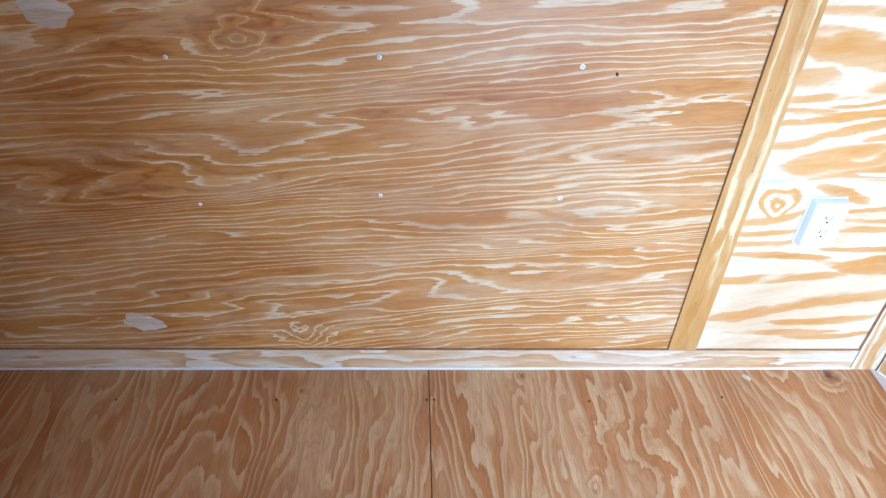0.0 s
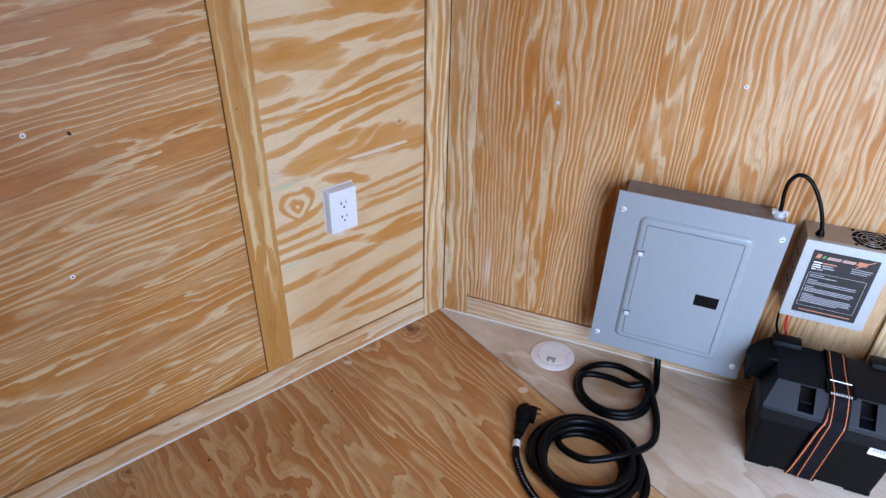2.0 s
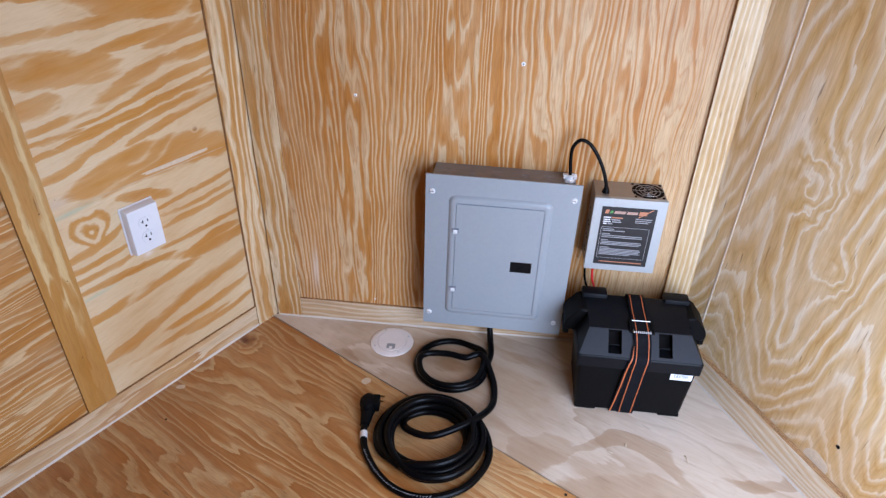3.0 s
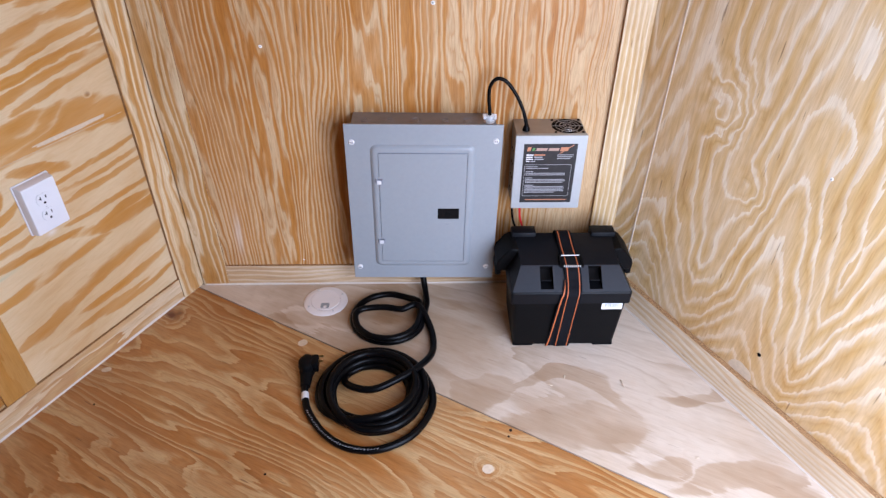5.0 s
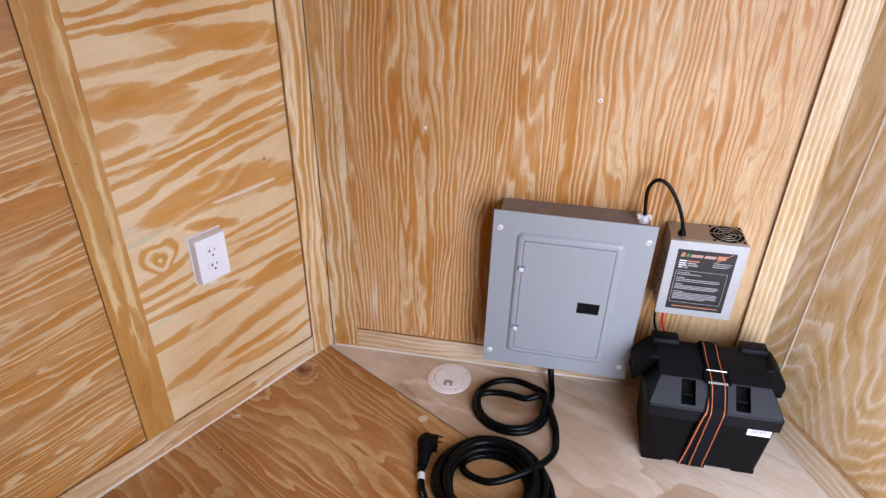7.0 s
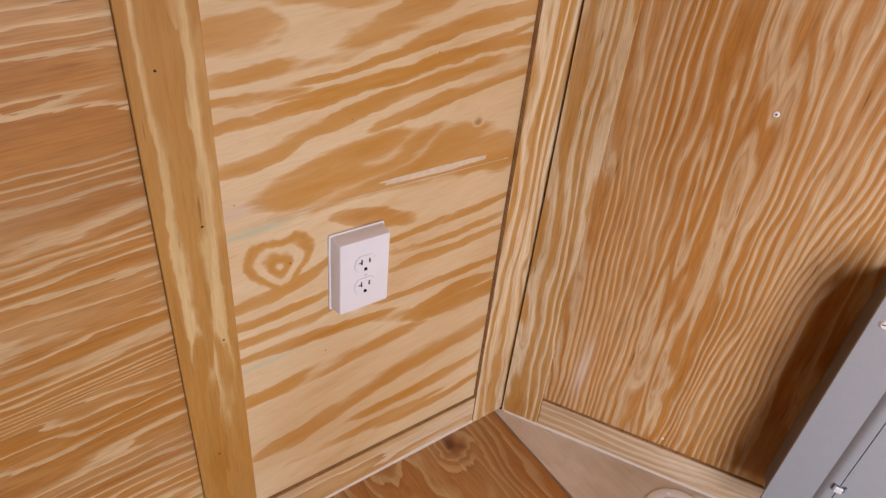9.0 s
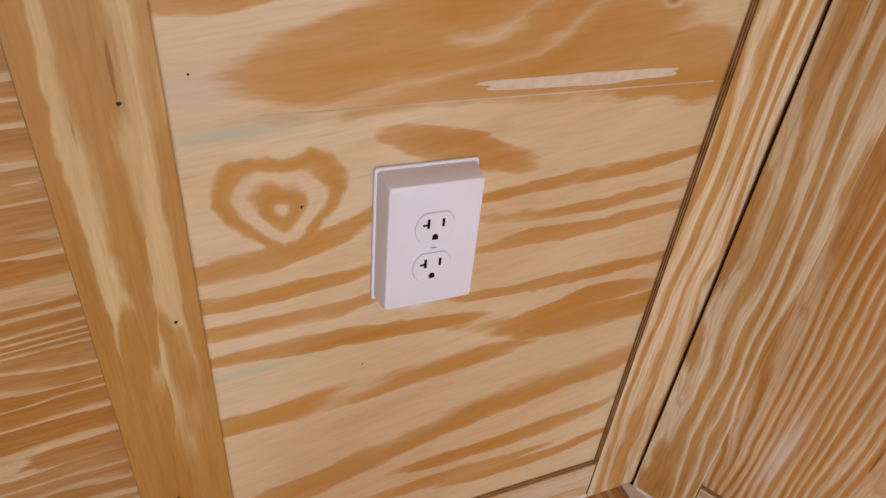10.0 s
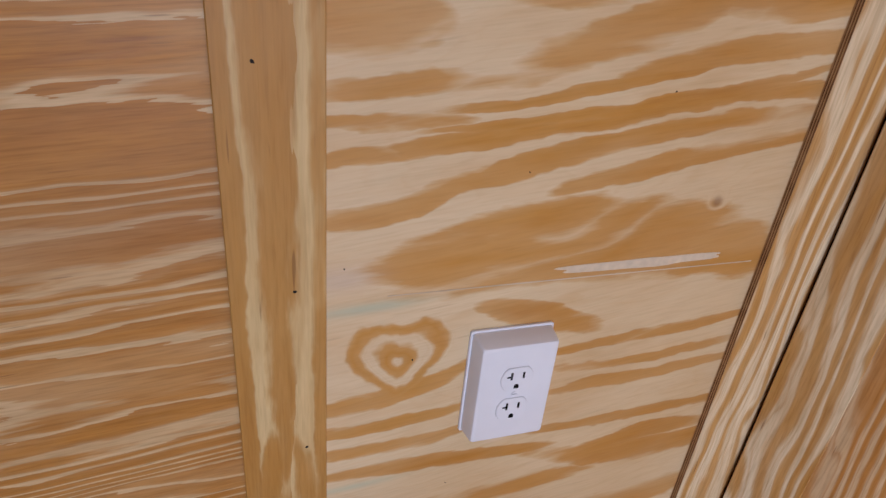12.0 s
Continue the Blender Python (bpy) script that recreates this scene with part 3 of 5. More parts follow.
JOINT = 1.168
SEAM = -0.085
floor_sheet([(SEAM + 0.0012, RIGHT_Y), (JOINT - 0.075, RIGHT_Y), (JOINT, 1.21), (SEAM + 0.0012, 1.21)], M_F1, "orange-brown pine plywood floor sheet")
floor_sheet([(-1.304, RIGHT_Y), (SEAM - 0.0012, RIGHT_Y), (SEAM - 0.0012, 1.21), (-1.304, 1.21)], M_F1, "orange-brown pine plywood floor sheet")
floor_sheet([(REAR_X, RIGHT_Y), (-1.306, RIGHT_Y), (-1.306, 1.21), (REAR_X, 1.21)], M_F1, "orange-brown pine plywood floor sheet")
floor_sheet([(JOINT + 0.0042, 1.21), (JOINT - 0.0708, RIGHT_Y), (c_end.x + 0.05, RIGHT_Y), (apex.x + 0.03, apex.y)], M_F2, "pale sanded plywood sheet in the nose")

wall_left = setting("wall_left", slab(REAR_X, 1.186, 0.0095, 0.06, 0, CEIL), M_SUB, WALL_A, "left trailer wall lined with pine plywood", "wall")
part("plywood_sheet", slab(-1.835, 0.605, 0, 0.009, 0, CEIL), M_A1, wall_left, "fine-grained orange pine plywood sheet")
part("plywood_sheet", slab(REAR_X, -1.838, 0, 0.009, 0, CEIL), M_A1, wall_left)
part("plywood_sheet", slab(0.6065, 1.186, 0, 0.009, 0, CEIL), M_A2, wall_left, "broad-banded pine plywood sheet round the outlet")
wall_nose_1 = setting("wall_nose_1", slab(0, B_LEN, 0.0095, 0.06, 0, CEIL), M_SUB, WALL_B, "angled nose wall lined with upright-grained plywood", "wall")
part("plywood_sheet", slab(0.0145, B_LEN, 0, 0.009, 0, CEIL), M_B, wall_nose_1, "upright narrow-banded pine plywood sheet")
wall_nose_2 = setting("wall_nose_2", slab(0, C_LEN, 0.0095, 0.06, 0, CEIL), M_SUB, WALL_C, "angled nose wall lined with pale cathedral-grained plywood", "wall")
part("plywood_sheet", slab(0.0, C_LEN, 0, 0.009, 0, CEIL), M_C, wall_nose_2, "pale cathedral-grained pine plywood sheet")
d0, d1 = c_end.x - DOOR_X1, c_end.x - DOOR_X0
bm = bmesh.new()
quad_box(bm, -0.02, d0, 0, 0.06, 0, CEIL)
quad_box(bm, d1, c_end.x - REAR_X, 0, 0.06, 0, CEIL)
quad_box(bm, d0, d1, 0, 0.06, DOOR_H, CEIL)
setting("wall_right", bm, M_PLAIN, WALL_D, "right trailer wall of plywood with an open side doorway", "wall")
setting("wall_rear", slab(0, LEFT_Y - RIGHT_Y, 0, 0.06, 0, CEIL), M_PLAIN, WALL_E, "plain plywood rear wall of the trailer", "wall")
setting("ceiling", slab(REAR_X - 0.1, 1.95, RIGHT_Y - 0.1, LEFT_Y + 0.1, CEIL, CEIL + 0.03), M_CEIL, Matrix(), "plain plywood trailer ceiling", "ceiling")

BASE_H, THICK = 0.073, 0.009


def strip(name, wall, x0, x1, z0, z1, mat, label, thick=THICK, bevel=0.0009):
    """A board fixed on a wall; its edges show the plies."""
    bm = bmesh.new()
    quad_box(bm, x0, x1, -thick, -0.0006, z0, z1)
    bm.normal_update()
    for f in bm.faces:
        f.material_index = 0 if abs(f.normal.y) > 0.5 else 1
    edges = [e for e in bm.edges if all(abs(v.co.y + thick) < 1e-5 for v in e.verts)]
    bmesh.ops.bevel(bm, geom=edges, offset=bevel, segments=1, affect="EDGES", material=0)
    return setting(name, bm, [mat, M_EDGE], wall, label, "trim")


strip("baseboard_left", WALL_A, REAR_X, 1.1095, 0.0, BASE_H, M_BASE, "whitish sanded plywood baseboard strip along the left wall")
strip("baseboard_nose_1", WALL_B, 0.0945, B_LEN - 0.066, 0.0, BASE_H, M_BASE_NOSE, "whitish plywood baseboard strip on the nose wall")
strip("baseboard_nose_2", WALL_C, 0.02, C_LEN, 0.0, 0.088, M_BASE_PALE, "pale pine baseboard on the bright nose wall", 0.018)
strip("trim_batten", WALL_A, 0.567, 0.645, BASE_H + 0.0005, CEIL, M_BATTEN, "honey-coloured pine batten over the wall joint", 0.008)
strip("trim_corner_left", WALL_A, 1.1105, 1.1925, 0.0, CEIL, M_TRIM, "upright plywood corner strip on the left wall", 0.0105)
strip("trim_corner_nose", WALL_B, 0.0145, 0.0935, 0.0, CEIL, M_TRIM, "upright plywood corner strip on the nose wall")
strip("trim_apex", WALL_B, B_LEN - 0.065, B_LEN + 0.005, 0.0, CEIL, M_TRIM_PALE, "pale pine strip in the nose corner", 0.014)


def caulk(wall, x0, x1, thick, label):
    bm = bmesh.new()
    n = max(4, int((x1 - x0) / 0.03))
    rings = []
    for i in range(n + 1):
        x = x0 + (x1 - x0) * i / n
        w = 0.0016 * (1 + 0.35 * noise.noise((x * 9, thick * 50, 1.7)))
        h = 0.0068 * (1 + 0.45 * noise.noise((x * 7, 4.1, thick * 70)))
        rings.append([bm.verts.new(v) for v in ((x, -thick + 0.001, 0.0), (x, -thick - w, 0.0004), (x, -thick - w * 0.4, h * 0.45), (x, -thick - 0.0004, h), (x, -thick + 0.001, h))])
    for a, b in zip(rings, rings[1:]):
        for k in range(5):
            bm.faces.new((a[k], a[(k + 1) % 5], b[(k + 1) % 5], b[k]))
    bm.faces.new(rings[0]), bm.faces.new(rings[-1])
    return setting("trim_caulk", bm, M_CAULK, wall, label, "caulk", True)


caulk(WALL_A, REAR_X, 1.176, THICK, "thin white caulk bead along the left baseboard")
caulk(WALL_B, 0.021, B_LEN - 0.01, THICK, "thin white caulk bead along the nose baseboard")
caulk(WALL_C, 0.02, C_LEN, 0.018, "thin white caulk bead along the bright nose baseboard")


# ---- screws, plugs and patches ----
def screw(parent, x, z, r=0.0045, mat=M_STEEL_GLINT, name="screw"):
    bm = bmesh.new()
    cyl(bm, (x, -0.0006, z), (0, -1, 0), r, 0.0016, 14, r * 0.75)
    quad_box(bm, x - r * 0.55, x + r * 0.55, -0.00165, -0.0013, z - r * 0.1, z + r * 0.1)
    quad_box(bm, x - r * 0.1, x + r * 0.1, -0.00165, -0.0013, z - r * 0.55, z + r * 0.55)
    for f in bm.faces:
        f.material_index = 1 if f.calc_center_median().y < -0.00145 and f.calc_area() < r * r else 0
    return part(name, bm, [mat, M_SLOT], parent)


for x, z, r in ((0.2, 0.55, 0.0055), (-0.207, 0.551, 0.0045), (-0.609, 0.521, 0.004), (0.2, 0.858, 0.0055), (-0.204, 0.867, 0.005), (-0.615, 0.857, 0.0045)):
    screw(wall_left, x, z, r)
for x, z, r in ((0.308, 0.751, 0.0045), (0.7325, 0.855, 0.0055), (0.334, 0.09, 0.003)):
    screw(wall_nose_1, x, z, r)
for x, z, r in ((0.559, 0.664, 0.0036), (0.561, 0.18, 0.0055)):
    screw(wall_nose_2, x, z, r, M_STEEL_GLINT if z > 0.3 else M_SLOT)


def blob(cx, cy, a, b, turn=0.0, seed=0.0, n=28, rough=0.12, pinch=0.0):
    """An uneven oval outline."""
    pts = []
    for i in range(n):
        t = 2 * math.pi * i / n
        k = 1 + rough * noise.noise((math.cos(t) * 1.7, math.sin(t) * 1.7, seed)) - pinch * abs(math.sin(t)) ** 2
        x, y = a * math.cos(t) * k, b * math.sin(t) * k
        pts.append((cx + x * math.cos(turn) - y * math.sin(turn), cy + x * math.sin(turn) + y * math.cos(turn)))
    return pts


def pinhole(x, z, r, depth=0.0, name="pinhole"):
    bm = bmesh.new()
    prism(bm, blob(x, z, r * 1.6, r, 0.5 + 40 * x, x * 9, 12, 0.4), -0.0003 - depth, 0.0006 - depth)
    return part(name, bm, M_DARKHOLE, wall_left)


def floor_dot(x, y, r):
    bm = bmesh.new()
    cyl(bm, (x, y, 0.0002), (0, 0, 1), r, 0.0008, 10)
    return part("screw_hole", bm, M_DARKHOLE, floor)


for x, y, r in ((-0.884, 1.087, 0.003), (-0.48, 1.085, 0.003), (-0.092, 1.084, 0.003), (-0.073, 1.084, 0.003), (0.336, 1.077, 0.003), (0.743, 0.573, 0.003),
                (1.119, 0.121, 0.004), (1.10, 0.118, 0.003), (0.70, 1.09, 0.003)):
    floor_dot(x, y, r)


for x, z, r in ((0.778, 0.356, 0.0006), (0.820, 0.728, 0.0006), (0.948, 0.798, 0.0006), (0.661, 0.646, 0.0007), (0.728, 0.538, 0.0008), (0.273, 0.844, 0.0028)):
    pinhole(x, z, r)
for x, z, r in ((0.626, 0.454, 0.0011), (0.598, 0.241, 0.0010), (0.619, 0.633, 0.0012), (0.595, 0.821, 0.0012)):
    pinhole(x, z, r, 0.008, "nail_mark")

for cx, cz, a, b, s, rough in ((-0.815, 0.940, 0.046, 0.032, 2.0, 0.3), (-0.816, 0.162, 0.054, 0.025, 5.0, 0.5)):
    bm = bmesh.new()
    prism(bm, blob(cx, cz, a, b, -0.25, s, rough=rough), -0.0004, 0.001)
    part("veneer_patch", bm, M_PATCH, wall_left, "pale repair patch in the plywood face")
bm = bmesh.new()
prism(bm, blob(0.962, 0.625, 0.092, 0.0058, 0.005, 7.0, n=40, rough=0.35), -0.0004, 0.001)
part("filler_streak", bm, M_PLUG, wall_left, "whitish filler streak in the plywood face")
bm = bmesh.new()
quad_box(bm, 0.70, 1.10, -0.0003, 0.001, 0.6135, 0.6147)
part("veneer_split", bm, M_PATCH, wall_left)
bm = bmesh.new()
prism(bm, blob(0.530, 0.094, 0.034, 0.028, 0.1, 9.0), -0.0004, 0.001)
part("veneer_patch", bm, M_PLUG, wall_nose_2, "pale round repair patch above the baseboard")
bm = bmesh.new()
prism(bm, [(0.0868, 0.0885), (0.0912, 0.0885), (0.1362, CEIL), (0.1318, CEIL)], -0.0016, 0.001, 0.0006)
part("filler_bead", bm, M_BEAD, wall_nose_2, "thin cream filler bead")
bm = bmesh.new()
prism(bm, [(0.0910, 0.0885), (0.0918, 0.0885), (0.1368, CEIL), (0.1360, CEIL)], -0.0005, 0.001)
part("seam_line", bm, M_EDGE, wall_nose_2)


def floor_plug(x, y, a, b, turn, seed):
    bm = bmesh.new()
    prism(bm, blob(x, -y, a, b, turn, seed, 20), -0.0005, 0.001)
    for v in bm.verts:
        v.co = Vector((v.co.x, -v.co.z, -v.co.y))
    return part("wood_plug", bm, M_PLUG, floor, "pale round wood plug in the floor")


floor_plug(1.124, 0.756, 0.014, 0.012, 0.3, 1.0)
floor_plug(0.994, 0.125, 0.014, 0.012, 0.9, 2.0)
floor_plug(0.797, 1.160, 0.013, 0.008, 0.9, 3.0)


# ---- duplex outlet on the left wall ----
def build_outlet():
    th = empty("wall_outlet", WALL_A @ pose(0.8285, 0, 0.5007), "white surface-mounted duplex outlet on the plywood wall", "outlet")
    w, h = 0.0445, 0.0648
    bm = bmesh.new()
    prism(bm, round_rect(-w, w, -h, h, 0.003, 3), -0.0035, -0.0005, 0.0008)
    part("back_flange", bm, M_WHITE, th, smooth=True)
    bm = bmesh.new()
    bw, bh, fw, fh, d = w - 0.0022, h - 0.0022, w - 0.0045, h - 0.0050, 0.027
    prof = [(bw, bh, -0.0035), (fw + 0.0004, fh + 0.0004, -d + 0.003), (fw - 0.0006, fh - 0.0006, -d + 0.0008), (fw - 0.0022, fh - 0.0022, -d)]
    rings = [[bm.verts.new((x, y, z)) for x, z in round_rect(-a, a, -b, b, 0.0028, 3)] for a, b, y in prof]
    for a, b in zip(rings, rings[1:]):
        for i in range(len(a)):
            bm.faces.new((a[i], a[(i + 1) % len(a)], b[(i + 1) % len(b)], b[i]))
    bm.faces.new(rings[-1])
    cover = part("cover", bm, M_WHITE, th, smooth=True)
    for zc in (0.0195, -0.0195):
        # rounded face cut flat above and below, in a fine dark gap
        def face_outline(r, flat):
            pts = []
            for i in range(40):
                a = 2 * math.pi * i / 40
                pts.append((r * math.cos(a), zc + max(-flat, min(flat, r * math.sin(a)))))
            return pts
        bm = bmesh.new()
        prism(bm, face_outline(0.0175, 0.0144), -d - 0.0002, -d + 0.002)
        part("face_gap", bm, M_GAP, th)
        bm = bmesh.new()
        prism(bm, face_outline(0.0172, 0.0141), -d - 0.0014, -d + 0.002, 0.0006)
        face = part("receptacle_face", bm, M_WHITE, th, smooth=True)
        for sx, sh in ((-0.0064, 0.0088), (0.0064, 0.0074)):
            bm = bmesh.new()
            quad_box(bm, sx - 0.0011, sx + 0.0011, -d - 0.0017, -d, zc + 0.0045 - sh / 2, zc + 0.0045 + sh / 2)
            if sx < 0:
                quad_box(bm, sx - 0.0048, sx - 0.0011, -d - 0.0017, -d, zc + 0.0027, zc + 0.0045)
            part("slot", bm, M_SLOT, face)
        bm = bmesh.new()
        pts = [(0.0026 * math.cos(a), zc - 0.0085 + 0.0026 * math.sin(a)) for a in [math.pi * i / 10 for i in range(11)]] + [(-0.0026, zc - 0.0112), (0.0026, zc - 0.0112)]
        prism(bm, pts, -d - 0.0017, -d)
        part("ground_hole", bm, M_SLOT, face)
    bm = bmesh.new()
    cyl(bm, (0, -d, 0), (0, -1, 0), 0.0030, 0.0014, 18)
    sc = part("cover_screw", bm, M_WHITE, th)
    bm = bmesh.new()
    quad_box(bm, -0.0024, 0.0024, -d - 0.0010, -d, -0.0004, 0.0004)
    part("slot", bm, M_INK, sc)


build_outlet()


# ---- load centre on the nose wall ----
def build_panel():
    th = empty("breaker_panel", WALL_B @ pose(0.7045, 0, 0.342, 0, 0.7, 0), "grey steel breaker panel with a closed hinged door", "breaker panel")
    bm = bmesh.new()
    bw, z0, z1 = 0.186, -0.235, 0.233
    quad_box(bm, -bw, bw, -0.094, -0.0005, z0, z1, 0.0015, 1)
    part("box", bm, M_GREY_BOX, th, "bare grey steel box with knockouts")
    for x, r in ((-0.15, 0.013), (-0.085, 0.011), (-0.02, 0.016), (0.055, 0.012), (0.115, 0.016)):
        for rr in (r, r * 0.62):
            bm = bmesh.new()
            pts = [(x + rr * math.cos(2 * math.pi * i / 24), -0.047 + rr * math.sin(2 * math.pi * i / 24), z1 + 0.0002) for i in range(25)]
            tube(bm, pts, 0.0006, 5)
            part("knockout", bm, M_GREY_BOX, th)
    W, H, F = 0.201, 0.2455, -0.0985
    bm = bmesh.new()
    prism(bm, round_rect(-W, W, -H, H, 0.0015, 2), F, F + 0.0045, 0.0010)
    cover = part("cover", bm, M_GREY, th, "painted grey steel cover plate", smooth=True)
    # pressed ridge round the door
    bm = bmesh.new()
    rx0, rx1, rz0, rz1 = -0.138, 0.134, -0.200, 0.190
    rings = []
    for off, y in ((0.0, F + 0.0003), (0.0025, F - 0.0022), (0.006, F - 0.0054), (0.010, F - 0.0070), (0.015, F - 0.0072), (0.0200, F - 0.0070), (0.0206, F - 0.0030)):
        rings.append([bm.verts.new((x, y, z)) for x, z in round_rect(rx0 + off, rx1 - off, rz0 + off, rz1 - off, max(0.003, 0.019 - off * 0.75), 6)])
    for a, b in zip(rings, rings[1:]):
        for i in range(len(a)):
            bm.faces.new((a[i], a[(i + 1) % len(a)], b[(i + 1) % len(b)], b[i]))
    part("door_frame", bm, M_GREY, cover, smooth=True)
    bm = bmesh.new()
    dx0, dx1, dz0, dz1 = rx0 + 0.021, rx1 - 0.021, rz0 + 0.0205, rz1 - 0.0225
    prism(bm, round_rect(dx0 - 0.001, dx1 + 0.001, dz0 - 0.001, dz1 + 0.001, 0.002, 2), F - 0.0042, F)
    part("door_gap", bm, M_INK, cover)
    bm = bmesh.new()
    prism(bm, round_rect(dx0 + 0.0004, dx1 - 0.0004, dz0 + 0.0004, dz1 - 0.0004, 0.002, 2), F - 0.0068, F - 0.0030, 0.0006)
    door = part("door", bm, M_GREY, th, "flat grey door", smooth=True)
    bm = bmesh.new()
    quad_box(bm, 0.038, 0.096, F - 0.0072, F - 0.0050, -0.033, 0.001, 0.0004, 1)
    latch = part("latch", bm, M_SLOT, door, "black recessed latch")
    bm = bmesh.new()
    quad_box(bm, 0.060, 0.074, F - 0.0086, F - 0.0065, -0.024, -0.010, 0.0008, 2)
    part("latch_slide", bm, M_BLACK, door)
    bm = bmesh.new()
    pts = [(0.064 + 0.008 * math.cos(a), F - 0.0068, -0.046 - 0.006 * math.sin(a)) for a in [math.pi * i / 12 - 0.3 for i in range(13)]]
    tube(bm, pts, 0.0005, 5)
    part("embossed_mark", bm, M_GREY, door)
    for z in (0.085, -0.108):
        bm = bmesh.new()
        quad_box(bm, dx0 - 0.006, dx0 + 0.006, F - 0.0105, F - 0.003, z - 0.008, z + 0.004, 0.0012, 2)
        hinge = part("hinge", bm, M_CHROME, door, "bright zinc hinge tab")
        bm = bmesh.new()
        for hx in (-0.0075, 0.0075):
            quad_box(bm, dx0 + hx - 0.0014, dx0 + hx + 0.0014, F - 0.0112, F - 0.003, z - 0.004, z + 0.008, 0.0004, 1)
        quad_box(bm, dx0 - 0.0055, dx0 + 0.0055, F - 0.0108, F - 0.003, z + 0.0045, z + 0.0062, 0.0003, 1)
        part("hinge_slot", bm, M_INK, hinge)
    for x, z in ((-0.183, 0.196), (0.184, 0.201), (0.180, -0.203), (-0.184, -0.205)):
        bm = bmesh.new()
        cyl(bm, (x, F - 0.0015, z), (0, -1, 0), 0.0085, 0.004, 18, 0.0058)
        s = part("cover_screw", bm, M_CHROME, cover, smooth=True)
        bm = bmesh.new()
        quad_box(bm, x - 0.0045, x + 0.0045, F - 0.0040, F - 0.0032, z - 0.0007, z + 0.0007)
        part("slot", bm, M_SLOT, s)
    # clamp connector on the top
    bm = bmesh.new()
    cx, cy = 0.168, -0.052
    cyl(bm, (cx, cy, z1 + 0.004), (0, 0, 1), 0.0145, 0.008, 8)
    cyl(bm, (cx, cy, z1 + 0.012), (0, 0, 1), 0.0115, 0.012, 20)
    quad_box(bm, cx - 0.018, cx + 0.018, cy - 0.006, cy - 0.002, z1 + 0.010, z1 + 0.019, 0.001, 1)
    quad_box(bm, cx - 0.018, cx + 0.018, cy + 0.002, cy + 0.006, z1 + 0.010, z1 + 0.019, 0.001, 1)
    for sx in (-0.014, 0.014):
        cyl(bm, (cx + sx, cy - 0.002, z1 + 0.0145), (0, 1, 0), 0.0032, 0.020, 10)
    part("cable_clamp", bm, M_CHROME, th, "bright zinc cable clamp", smooth=True)


build_panel()


